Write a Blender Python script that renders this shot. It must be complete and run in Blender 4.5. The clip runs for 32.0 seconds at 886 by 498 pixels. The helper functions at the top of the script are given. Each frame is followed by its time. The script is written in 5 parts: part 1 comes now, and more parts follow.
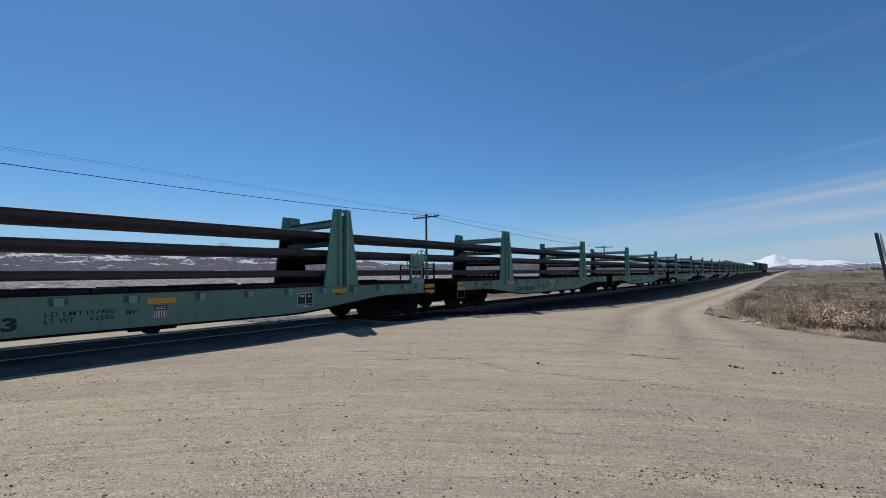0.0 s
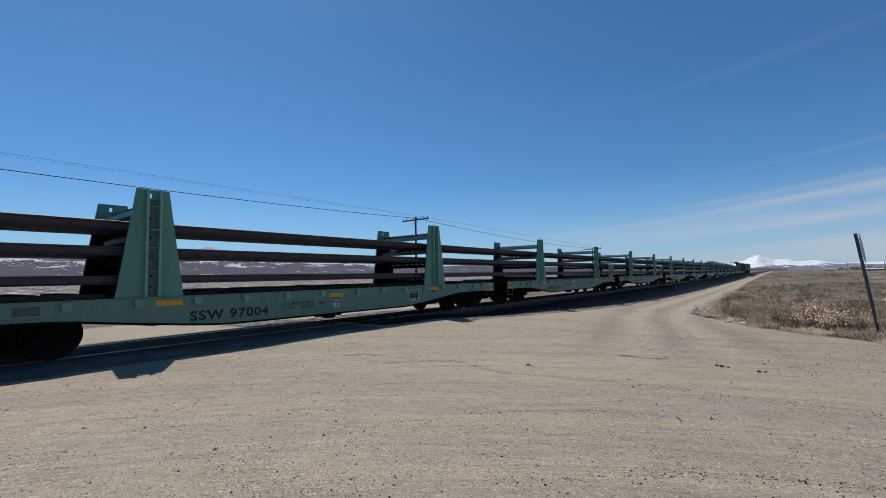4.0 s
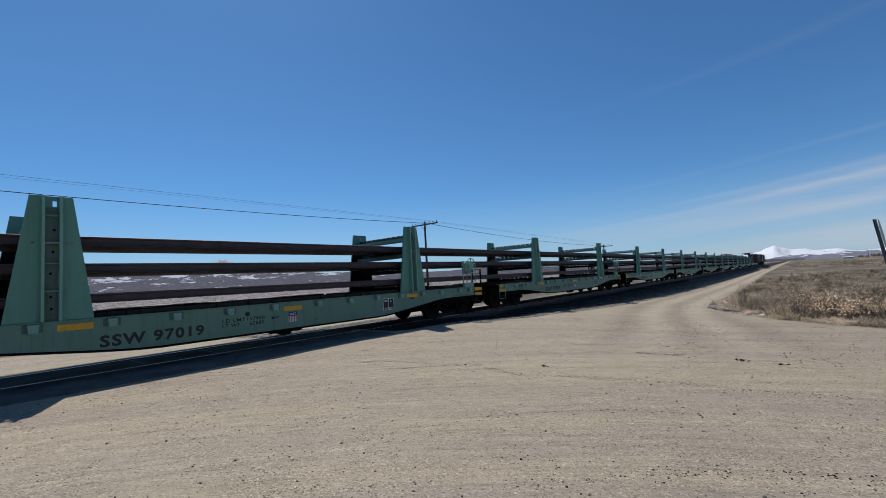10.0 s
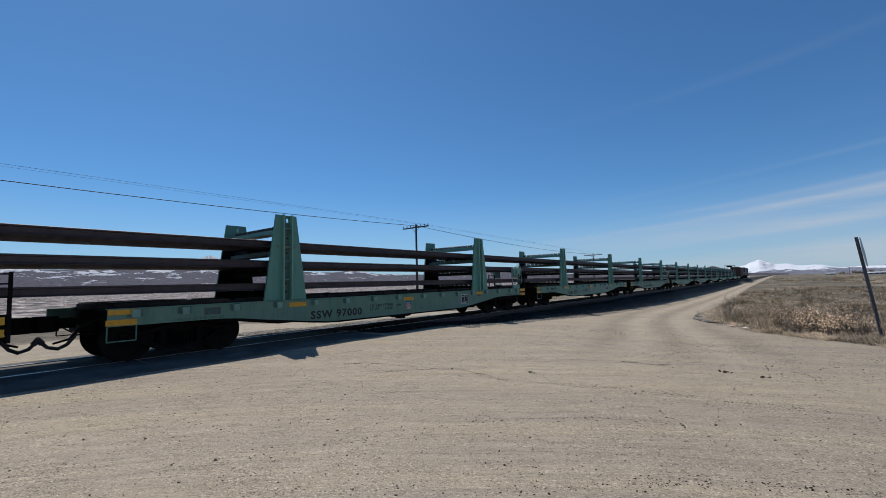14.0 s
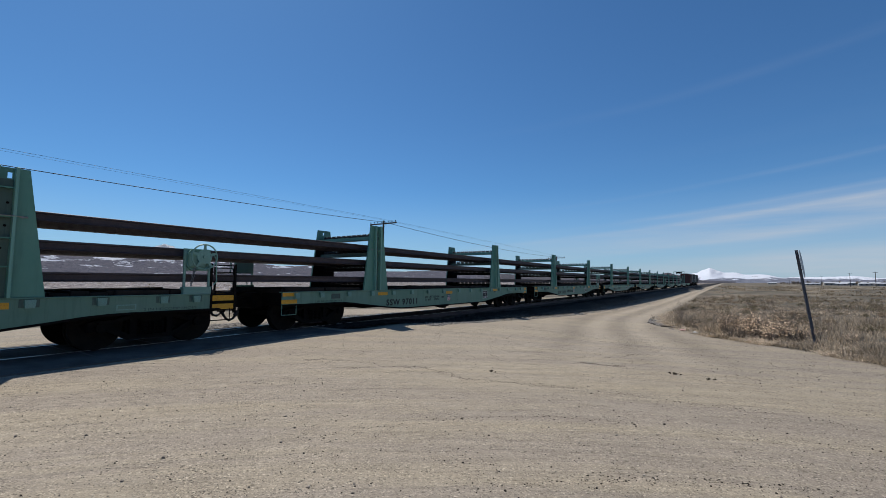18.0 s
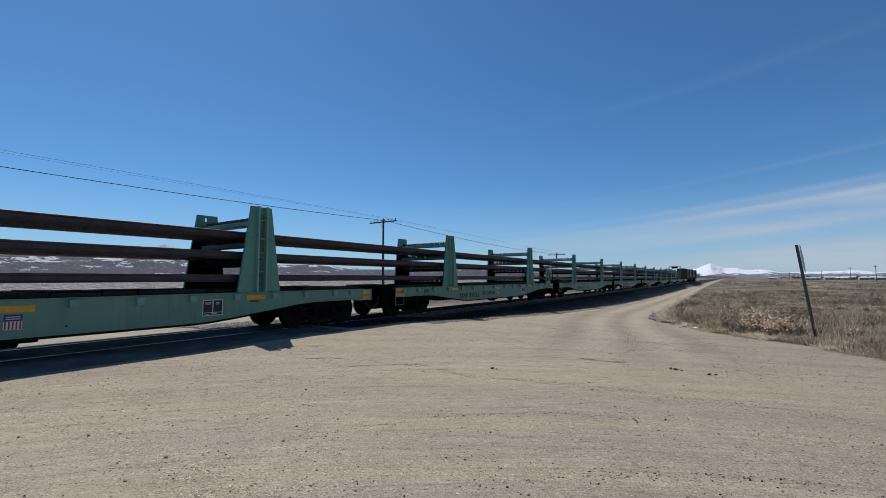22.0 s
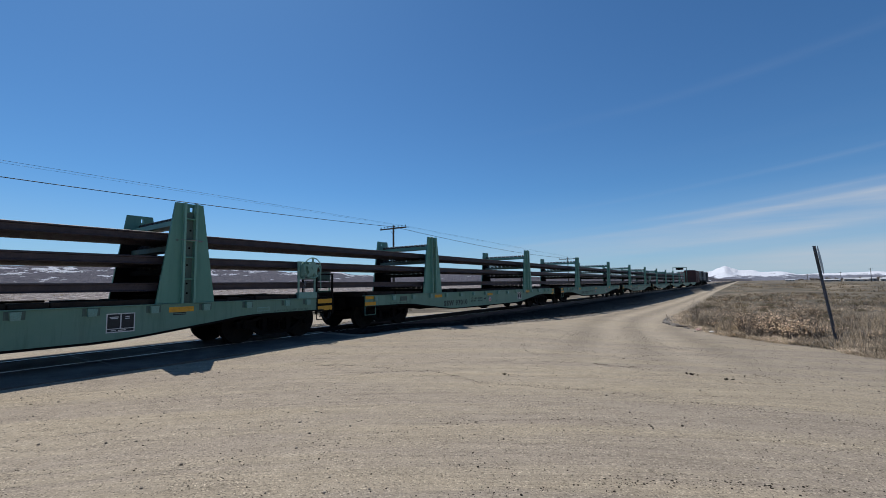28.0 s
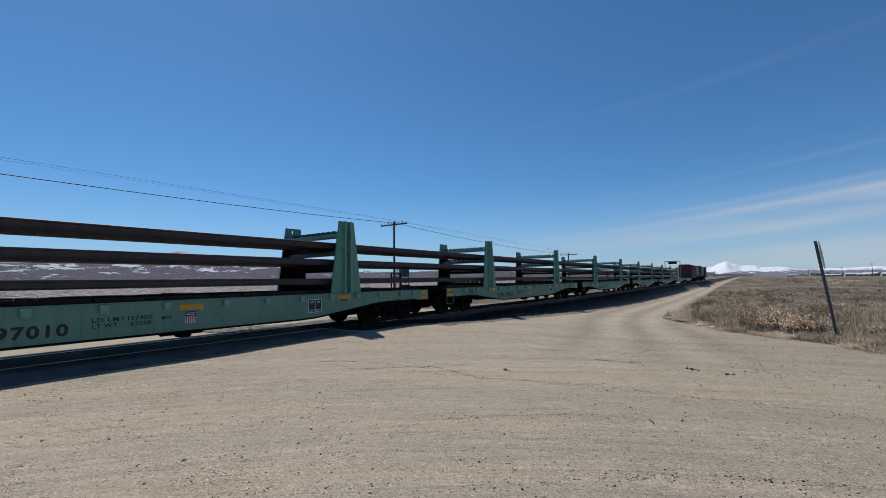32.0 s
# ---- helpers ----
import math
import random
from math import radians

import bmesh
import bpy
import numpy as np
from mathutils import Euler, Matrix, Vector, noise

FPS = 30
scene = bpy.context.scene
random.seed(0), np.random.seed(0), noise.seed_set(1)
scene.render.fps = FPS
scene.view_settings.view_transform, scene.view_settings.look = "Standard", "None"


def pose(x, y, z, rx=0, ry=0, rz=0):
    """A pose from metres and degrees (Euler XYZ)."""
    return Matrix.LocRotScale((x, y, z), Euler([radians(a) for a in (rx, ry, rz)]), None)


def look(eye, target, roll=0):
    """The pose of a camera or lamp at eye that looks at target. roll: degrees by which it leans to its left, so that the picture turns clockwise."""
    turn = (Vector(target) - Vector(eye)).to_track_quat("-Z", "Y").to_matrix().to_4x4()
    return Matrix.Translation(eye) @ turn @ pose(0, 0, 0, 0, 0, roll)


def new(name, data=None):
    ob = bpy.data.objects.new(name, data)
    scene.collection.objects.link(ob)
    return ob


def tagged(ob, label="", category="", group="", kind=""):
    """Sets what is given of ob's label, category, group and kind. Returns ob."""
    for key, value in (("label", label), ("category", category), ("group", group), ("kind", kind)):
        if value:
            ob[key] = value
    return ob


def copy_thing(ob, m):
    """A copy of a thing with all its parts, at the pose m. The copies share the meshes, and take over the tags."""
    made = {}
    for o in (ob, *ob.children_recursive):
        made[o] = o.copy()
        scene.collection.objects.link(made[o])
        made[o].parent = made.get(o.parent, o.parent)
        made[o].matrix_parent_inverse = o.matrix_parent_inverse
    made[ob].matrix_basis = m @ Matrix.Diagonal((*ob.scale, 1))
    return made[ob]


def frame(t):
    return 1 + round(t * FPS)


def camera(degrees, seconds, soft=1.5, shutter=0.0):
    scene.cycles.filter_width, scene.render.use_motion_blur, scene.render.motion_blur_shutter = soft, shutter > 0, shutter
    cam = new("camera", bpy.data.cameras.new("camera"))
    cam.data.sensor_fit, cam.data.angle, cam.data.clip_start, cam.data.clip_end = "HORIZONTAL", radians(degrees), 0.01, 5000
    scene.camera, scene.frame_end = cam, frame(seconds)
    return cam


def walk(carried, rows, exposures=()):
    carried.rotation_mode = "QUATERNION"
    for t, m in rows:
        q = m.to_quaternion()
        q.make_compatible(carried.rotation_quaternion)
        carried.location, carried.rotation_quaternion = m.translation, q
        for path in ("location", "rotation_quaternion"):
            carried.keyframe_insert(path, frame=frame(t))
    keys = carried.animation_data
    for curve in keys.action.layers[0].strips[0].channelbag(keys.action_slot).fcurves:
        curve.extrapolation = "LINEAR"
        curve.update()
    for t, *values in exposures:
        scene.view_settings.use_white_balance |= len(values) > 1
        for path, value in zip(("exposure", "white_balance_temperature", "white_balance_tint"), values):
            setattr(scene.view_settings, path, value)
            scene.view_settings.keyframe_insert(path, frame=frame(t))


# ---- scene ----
cam = camera(92.45, 32.0, soft=0.6, shutter=0.0)
EYE = Vector((0.0, 0.0, 1.5))


def aim(yaw, pitch, roll):
    """The pose of the standing camera: degrees to the left of the track, upwards, and of lean."""
    a, b = radians(yaw), radians(pitch)
    ahead = Vector((-math.sin(a) * math.cos(b), math.cos(a) * math.cos(b), math.sin(b)))
    return look(EYE, EYE + ahead, roll)


PATH = [
    (0, 39.38, 3.28, -0.61), (0.5, 39.44, 3.43, -0.58), (1, 39.49, 3.46, -0.21), (1.5, 39.66, 3.56, -0.44),
    (2, 39.44, 3.56, -0.66), (2.5, 39.03, 3.75, -1.07), (3, 38.53, 3.80, -1.11), (3.5, 38.07, 3.60, -1.00),
    (5.5, 37.62, 3.76, -1.26), (6, 37.51, 3.99, -2.06), (6.5, 37.48, 3.93, -2.72), (7, 37.98, 3.92, -2.81),
    (7.5, 38.34, 4.02, -3.03), (8, 38.55, 3.97, -3.00), (8.5, 38.68, 4.13, -2.98), (9, 38.94, 4.12, -3.09),
    (9.5, 39.21, 4.07, -3.11), (10, 39.32, 4.17, -3.29), (10.5, 39.31, 4.16, -3.43), (11, 39.33, 4.13, -3.42),
    (11.5, 39.16, 4.17, -3.53), (12, 39.12, 4.29, -3.61), (12.5, 39.04, 4.42, -3.58), (13, 38.98, 4.61, -3.62),
    (13.5, 38.88, 4.54, -2.74), (14, 38.03, 4.59, -1.49), (14.5, 36.77, 4.60, -1.05), (16.5, 34.50, 4.54, 0.29),
    (17, 34.19, 4.46, 0.40), (17.5, 33.84, 4.38, 0.36), (18, 33.55, 4.29, 0.33), (18.5, 33.41, 4.25, -0.02),
    (19, 33.32, 4.09, -0.04), (19.5, 33.27, 4.04, -0.11), (20, 33.26, 4.04, -0.14), (20.5, 33.31, 4.00, -0.14),
    (21, 33.52, 3.96, -0.09), (21.5, 33.49, 4.01, -0.14), (22, 33.57, 3.99, -0.16), (22.5, 33.69, 4.02, -0.34),
    (23, 34.09, 4.13, -0.45), (23.5, 34.34, 4.14, -0.45), (24, 34.40, 4.20, -0.40), (24.5, 34.54, 4.27, -0.52),
    (25, 34.67, 4.27, -0.53), (25.5, 34.79, 4.39, -0.59), (27.5, 34.91, 4.72, -0.85), (28, 34.94, 4.77, -0.78),
    (28.5, 34.83, 4.71, -0.70), (29, 34.77, 4.73, -0.59), (29.5, 34.78, 4.65, -0.56), (30, 34.88, 4.62, -0.54),
    (30.5, 34.79, 4.50, -0.53), (31, 34.69, 4.38, -0.51), (31.5, 34.85, 4.22, -0.51), (32, 35.04, 4.24, -0.92),
]
walk(cam, [(t, aim(a, b, c)) for t, a, b, c in PATH], exposures=[(0, 0.0), (32, 0.0)])

# ---- light ----
SUN_LEFT, SUN_UP = 69.8, 57.3      # degrees left of the track, and above the horizon
sun = new("sun", bpy.data.lights.new("sun", "SUN"))
sun.data.energy, sun.data.angle, sun.data.color = 4.45, radians(0.55), (1.0, 0.955, 0.89)
_a, _b = radians(SUN_LEFT), radians(SUN_UP)
SUN_WAY = Vector((-math.sin(_a) * math.cos(_b), math.cos(_a) * math.cos(_b), math.sin(_b)))
sun.matrix_world = look(SUN_WAY * 60, (0, 0, 0))
world = bpy.data.worlds.new("sky")
scene.world = world
world.use_nodes = True


def build_sky():
    nt = world.node_tree
    nt.nodes.clear()
    out = nt.nodes.new("ShaderNodeOutputWorld")
    bg = nt.nodes.new("ShaderNodeBackground")
    sky = nt.nodes.new("ShaderNodeTexSky")
    sky.sky_type, sky.sun_disc = "NISHITA", False
    sky.sun_elevation, sky.sun_rotation = radians(SUN_UP), radians(-SUN_LEFT)
    sky.altitude, sky.air_density, sky.dust_density, sky.ozone_density = 1300, 1.0, 0.75, 3.2
    co = nt.nodes.new("ShaderNodeTexCoord")
    # thin cirrus, drawn out along one direction, low in the sky to the right of the track
    mp = nt.nodes.new("ShaderNodeMapping")
    mp.inputs["Rotation"].default_value = (0, radians(-9), 0)
    mp.inputs["Scale"].default_value = (1.3, 1.0, 15.0)
    n1 = nt.nodes.new("ShaderNodeTexNoise")
    n1.inputs["Scale"].default_value, n1.inputs["Detail"].default_value, n1.inputs["Roughness"].default_value = 2.1, 5, 0.55
    r1 = nt.nodes.new("ShaderNodeValToRGB")
    r1.color_ramp.elements[0].position, r1.color_ramp.elements[1].position = 0.20, 0.62
    sep = nt.nodes.new("ShaderNodeSeparateXYZ")
    side = nt.nodes.new("ShaderNodeMapRange")
    side.inputs[1].default_value, side.inputs[2].default_value = -0.55, 0.10
    # the cloud bank's upper edge climbs to the right; a thin veil fills the air below it
    tilt = nt.nodes.new("ShaderNodeMath")
    tilt.operation = "MULTIPLY_ADD"
    tilt.inputs[1].default_value = -0.10
    low = nt.nodes.new("ShaderNodeValToRGB")
    el = low.color_ramp.elements
    for p_, v_ in ((0.0, 0.80), (0.035, 0.70), (0.058, 0.20), (0.072, 0.24), (0.083, 0.80), (0.097, 0.62), (0.112, 0.56), (0.119, 0.58), (0.126, 0.92), (0.133, 0.30), (0.139, 0.20), (0.144, 0.34), (0.152, 0.05), (0.190, 0.02), (0.196, 0.10), (0.203, 0.02), (0.36, 0.0), (0.372, 0.05), (0.385, 0.0)):
        e_ = el.new(p_)
        e_.color = (v_, v_, v_, 1)
    el.remove(el[0]), el.remove(el[-1])
    m1, m2 = nt.nodes.new("ShaderNodeMath"), nt.nodes.new("ShaderNodeMath")
    m1.operation = m2.operation = "MULTIPLY"
    mix = nt.nodes.new("ShaderNodeMixRGB")
    hue = nt.nodes.new("ShaderNodeMixRGB")      # clear mountain air: deep blue
    hue.blend_type = "MULTIPLY"
    haze = nt.nodes.new("ShaderNodeMixRGB")     # pale air towards the horizon
    haze.inputs[2].default_value = (4.35, 5.85, 8.0, 1)
    hz = nt.nodes.new("ShaderNodeMapRange")
    hz.interpolation_type = "SMOOTHSTEP"
    hz.inputs[1].default_value, hz.inputs[2].default_value, hz.inputs[3].default_value, hz.inputs[4].default_value = -0.02, 0.22, 0.54, 0.0
    hue.inputs[0].default_value, hue.inputs[2].default_value = 1.0, (0.535, 0.915, 1.17, 1)
    mix.inputs[2].default_value = (6.0, 6.6, 7.5, 1)
    L = nt.links.new
    L(co.outputs["Generated"], mp.inputs[0]), L(mp.outputs[0], n1.inputs["Vector"]), L(n1.outputs[0], r1.inputs[0])
    L(co.outputs["Generated"], sep.inputs[0]), L(sep.outputs[0], side.inputs[0]), L(sep.outputs[0], tilt.inputs[0]), L(sep.outputs[2], tilt.inputs[2]), L(tilt.outputs[0], low.inputs[0])
    L(side.outputs[0], m1.inputs[0]), L(low.outputs[0], m1.inputs[1])
    L(m1.outputs[0], m2.inputs[0]), L(r1.outputs[0], m2.inputs[1])
    L(m2.outputs[0], mix.inputs[0]), L(sky.outputs[0], hue.inputs[1]), L(hue.outputs[0], haze.inputs[1]), L(sep.outputs[2], hz.inputs[0]), L(hz.outputs[0], haze.inputs[0]), L(haze.outputs[0], mix.inputs[1])
    L(mix.outputs[0], bg.inputs[0])
    bg.inputs[1].default_value = 0.0825
    L(bg.outputs[0], out.inputs[0])


build_sky()
scene.view_settings.exposure = 0.0

# ---- materials ----


def nodes_of(name):
    m = bpy.data.materials.new(name)
    m.use_nodes = True
    nt = m.node_tree
    return m, nt, nt.nodes["Principled BSDF"]


def noise_node(nt, scale, detail=4, rough=0.6, src=None, dim="3D"):
    n = nt.nodes.new("ShaderNodeTexNoise")
    n.inputs["Scale"].default_value, n.inputs["Detail"].default_value, n.inputs["Roughness"].default_value = scale, detail, rough
    if src is not None:
        nt.links.new(src, n.inputs["Vector"])
    return n


def ramp_node(nt, src, stops):
    r = nt.nodes.new("ShaderNodeValToRGB")
    e = r.color_ramp.elements
    while len(e) < len(stops):
        e.new(0.5)
    for i, (p, c) in enumerate(stops):
        e[i].position = p
        e[i].color = (*c, 1) if len(c) == 3 else c
    nt.links.new(src, r.inputs[0])
    return r


def mix_node(nt, fac, a, b, mode="MIX"):
    m = nt.nodes.new("ShaderNodeMixRGB")
    m.blend_type = mode
    for i, v in ((0, fac), (1, a), (2, b)):
        if isinstance(v, (int, float)):
            m.inputs[i].default_value = v
        elif isinstance(v, tuple):
            m.inputs[i].default_value = (*v, 1)
        else:
            nt.links.new(v, m.inputs[i])
    return m


def surface(name, base, worn, scale=3.0, rough=0.6, metal=0.0, grain=40.0, bump=0.15, amount=0.5, vary=0.0, spec=0.5, bump_dist=0.01):
    """A painted, rusty, wooden or stony surface: two colours in patches, fine grain, relief."""
    m, nt, b = nodes_of(name)
    co = nt.nodes.new("ShaderNodeTexCoord").outputs["Object"]
    big = noise_node(nt, scale, 5, 0.65, co)
    r = ramp_node(nt, big.outputs[0], [(0.5 - 0.25 * amount, (0, 0, 0)), (0.82 - 0.2 * amount, (1, 1, 1))])
    fine = noise_node(nt, grain, 3, 0.7, co)
    col = mix_node(nt, r.outputs[0], base, worn)
    g = ramp_node(nt, fine.outputs[0], [(0.3, (0.72, 0.72, 0.72)), (0.7, (1.18, 1.18, 1.18))])
    col2 = mix_node(nt, 1.0, col.outputs[0], g.outputs[0], "MULTIPLY")
    last = col2
    if vary:
        info = nt.nodes.new("ShaderNodeObjectInfo")
        v = ramp_node(nt, info.outputs["Random"], [(0, (1 - vary,) * 3), (1, (1 + vary,) * 3)])
        last = mix_node(nt, 1.0, col2.outputs[0], v.outputs[0], "MULTIPLY")
    nt.links.new(last.outputs[0], b.inputs["Base Color"])
    rr = nt.nodes.new("ShaderNodeMapRange")
    rr.inputs[3].default_value, rr.inputs[4].default_value = max(0.05, rough - 0.12), min(1, rough + 0.12)
    nt.links.new(fine.outputs[0], rr.inputs[0])
    nt.links.new(rr.outputs[0], b.inputs["Roughness"])
    b.inputs["Metallic"].default_value = metal
    b.inputs["Specular IOR Level"].default_value = spec
    bp = nt.nodes.new("ShaderNodeBump")
    bp.inputs["Strength"].default_value, bp.inputs["Distance"].default_value = bump, bump_dist
    nt.links.new(fine.outputs[0], bp.inputs["Height"])
    nt.links.new(bp.outputs[0], b.inputs["Normal"])
    return m


POCKET = surface("pale_green_paint", (0.16, 0.33, 0.28), (0.20, 0.34, 0.28), 6, 0.5, 0, 60, 0.1, 0.5, 0.08)
RAIL_RUST = surface("rail_rust", (0.047, 0.036, 0.040), (0.086, 0.061, 0.063), 4, 0.6, 0.3, 45, 0.5, 0.7, 0.15)
FADED = surface("faded_lettering", (0.05, 0.095, 0.080), (0.075, 0.135, 0.11), 9, 0.6, 0, 70, 0.05, 0.5)
SEAM = surface("dull_seam_steel", (0.12, 0.12, 0.12), (0.08, 0.075, 0.07), 9, 0.6, 0.3, 70, 0.1, 0.5)
RAIL_HEAD = surface("worn_rail_head", (0.56, 0.55, 0.54), (0.40, 0.39, 0.38), 6, 0.34, 1.0, 60, 0.1, 0.5)
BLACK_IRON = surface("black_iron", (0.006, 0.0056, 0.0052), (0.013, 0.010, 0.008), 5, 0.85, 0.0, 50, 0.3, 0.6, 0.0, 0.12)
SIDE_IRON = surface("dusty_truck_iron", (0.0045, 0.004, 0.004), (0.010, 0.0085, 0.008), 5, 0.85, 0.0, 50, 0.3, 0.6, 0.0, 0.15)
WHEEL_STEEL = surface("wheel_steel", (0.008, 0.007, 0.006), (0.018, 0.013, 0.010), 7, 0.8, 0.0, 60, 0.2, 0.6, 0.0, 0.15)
ROLLER_STEEL = surface("worn_roller_steel", (0.030, 0.029, 0.029), (0.085, 0.08, 0.078), 9, 0.45, 0.4, 60, 0.15, 0.6)
DECK_WOOD = surface("dark_deck_wood", (0.016, 0.013, 0.011), (0.036, 0.028, 0.022), 3, 0.9, 0, 45, 0.4, 0.6, 0.35, 0.2)
YELLOW = surface("yellow_reflector", (0.72, 0.36, 0.012), (0.60, 0.29, 0.012), 9, 0.4, 0, 80, 0.05, 0.5, 0.06)
LETTER = surface("black_lettering", (0.012, 0.013, 0.014), (0.025, 0.028, 0.028), 9, 0.6, 0, 70, 0.05, 0.5)
WHITE = surface("white_stencil", (0.72, 0.73, 0.72), (0.55, 0.57, 0.56), 9, 0.55, 0, 70, 0.05, 0.5)
NAVY = surface("navy_decal", (0.02, 0.035, 0.12), (0.03, 0.05, 0.14), 9, 0.45, 0, 70, 0.05, 0.5)
RED = surface("red_decal", (0.42, 0.03, 0.035), (0.35, 0.05, 0.05), 9, 0.45, 0, 70, 0.05, 0.5)
STEEL_GREY = surface("galvanised_steel", (0.30, 0.31, 0.32), (0.20, 0.20, 0.21), 12, 0.45, 0.7, 60, 0.1, 0.6)
POST_STEEL = surface("grey_sign_post_steel", (0.20, 0.20, 0.22), (0.15, 0.145, 0.15), 10, 0.6, 0.4, 60, 0.2, 0.6)
TIE_WOOD = surface("tie_wood", (0.07, 0.055, 0.045), (0.13, 0.11, 0.09), 4, 0.9, 0, 40, 0.6, 0.6, 0.3)
POLE_WOOD = surface("pole_wood", (0.05, 0.038, 0.03), (0.09, 0.07, 0.055), 3, 0.9, 0, 30, 0.4, 0.6, 0.1)
GLASS_INS = surface("insulator_glass", (0.030, 0.036, 0.036), (0.022, 0.026, 0.026), 9, 0.2, 0, 40, 0.05, 0.5)
WIRE = surface("wire_metal", (0.03, 0.03, 0.03), (0.05, 0.05, 0.05), 1, 0.6, 0.3, 10, 0.05, 0.5)
BOXCAR_RED = surface("boxcar_red", (0.085, 0.024, 0.020), (0.065, 0.025, 0.022), 1.2, 0.6, 0, 40, 0.15, 0.6)
LOCO_DARK = surface("dark_engine_paint", (0.055, 0.062, 0.060), (0.095, 0.098, 0.088), 2, 0.55, 0, 40, 0.1, 0.6)
ASPHALT = surface("worn_crossing_paving", (0.082, 0.077, 0.070), (0.165, 0.155, 0.142), 1.3, 0.9, 0, 90, 0.6, 0.6, 0.0, 0.15)
HOSE = surface("black_rubber", (0.012, 0.012, 0.012), (0.02, 0.02, 0.02), 9, 0.6, 0, 40, 0.1, 0.5)


def streaked(name, base, worn, rust, rough=0.5, vary=0.05, much=0.5):
    """Faded paint with dirt that has run down it and rust at chips."""
    m, nt, b = nodes_of(name)
    co = nt.nodes.new("ShaderNodeTexCoord").outputs["Object"]
    mp = nt.nodes.new("ShaderNodeMapping")
    mp.inputs["Scale"].default_value = (4.0, 4.0, 0.35)
    nt.links.new(co, mp.inputs[0])
    info = nt.nodes.new("ShaderNodeObjectInfo")
    run = noise_node(nt, 2.2, 6, 0.7, mp.outputs[0])
    big = noise_node(nt, 1.1, 5, 0.65, co)
    chip = noise_node(nt, 9.0, 8, 0.75, co)
    fine = noise_node(nt, 60, 3, 0.7, co)
    c = mix_node(nt, ramp_node(nt, big.outputs[0], [(0.35, (0, 0, 0)), (0.7, (1, 1, 1))]).outputs[0], base, worn)
    c = mix_node(nt, ramp_node(nt, run.outputs[0], [(0.50, (0, 0, 0)), (0.80, (much,) * 3)]).outputs[0], c.outputs[0], tuple(v * 0.32 for v in base))
    c = mix_node(nt, ramp_node(nt, chip.outputs[0], [(0.66, (0, 0, 0)), (0.72, (0.85,) * 3)]).outputs[0], c.outputs[0], rust)
    v = ramp_node(nt, info.outputs["Random"], [(0, (1 - vary,) * 3), (1, (1 + vary,) * 3)])
    c = mix_node(nt, 1.0, c.outputs[0], v.outputs[0], "MULTIPLY")
    nt.links.new(c.outputs[0], b.inputs["Base Color"])
    rr = nt.nodes.new("ShaderNodeMapRange")
    rr.inputs[3].default_value, rr.inputs[4].default_value = rough - 0.12, rough + 0.2
    nt.links.new(big.outputs[0], rr.inputs[0]), nt.links.new(rr.outputs[0], b.inputs["Roughness"])
    bp = nt.nodes.new("ShaderNodeBump")
    bp.inputs["Strength"].default_value, bp.inputs["Distance"].default_value = 0.12, 0.006
    nt.links.new(chip.outputs[0], bp.inputs["Height"]), nt.links.new(bp.outputs[0], b.inputs["Normal"])
    return m


GREEN = streaked("green_paint", (0.104, 0.236, 0.172), (0.150, 0.268, 0.205), (0.05, 0.036, 0.026), 0.5, 0.09, 0.55)
DARK_STREAKED_GREEN = streaked("dirty_green_paint", (0.075, 0.135, 0.110), (0.11, 0.165, 0.14), (0.05, 0.036, 0.026), 0.6, 0.05, 0.8)
# paler copy of the post paint; sky light on the ribs is in its colour
LIT_RIB_PAINT = streaked("worn_rib_paint", (0.14, 0.33, 0.26), (0.19, 0.36, 0.29), (0.07, 0.05, 0.035), 0.42, 0.05, 0.3)
GREEN_POST = streaked("green_post_paint", (0.088, 0.252, 0.192), (0.125, 0.28, 0.215), (0.07, 0.05, 0.035), 0.48, 0.05, 0.35)


def island_stone(name, lo, hi):
    m, nt, b = nodes_of(name)
    g = nt.nodes.new("ShaderNodeNewGeometry")
    r = ramp_node(nt, g.outputs["Random Per Island"], [(0, lo), (1, hi)])
    co = nt.nodes.new("ShaderNodeTexCoord").outputs["Object"]
    n = noise_node(nt, 60, 3, 0.7, co)
    gr = ramp_node(nt, n.outputs[0], [(0.3, (0.75,) * 3), (0.7, (1.2,) * 3)])
    c = mix_node(nt, 1.0, r.outputs[0], gr.outputs[0], "MULTIPLY")
    nt.links.new(c.outputs[0], b.inputs["Base Color"])
    b.inputs["Roughness"].default_value = 0.9
    b.inputs["Specular IOR Level"].default_value = 0.15
    return m


PEBBLE = island_stone("pebble_stone", (0.10, 0.086, 0.072), (0.42, 0.36, 0.29))
DARK_PEBBLE = island_stone("dark_pebble_stone", (0.008, 0.007, 0.006), (0.045, 0.037, 0.030))
# ballast with the train's shade in its colour; HEAP_STONE is the lit tone
SHADED_BALLAST = island_stone("crushed_ballast", (0.006, 0.0055, 0.005), (0.040, 0.036, 0.033))
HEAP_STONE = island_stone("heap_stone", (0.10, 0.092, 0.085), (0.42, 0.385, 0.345))


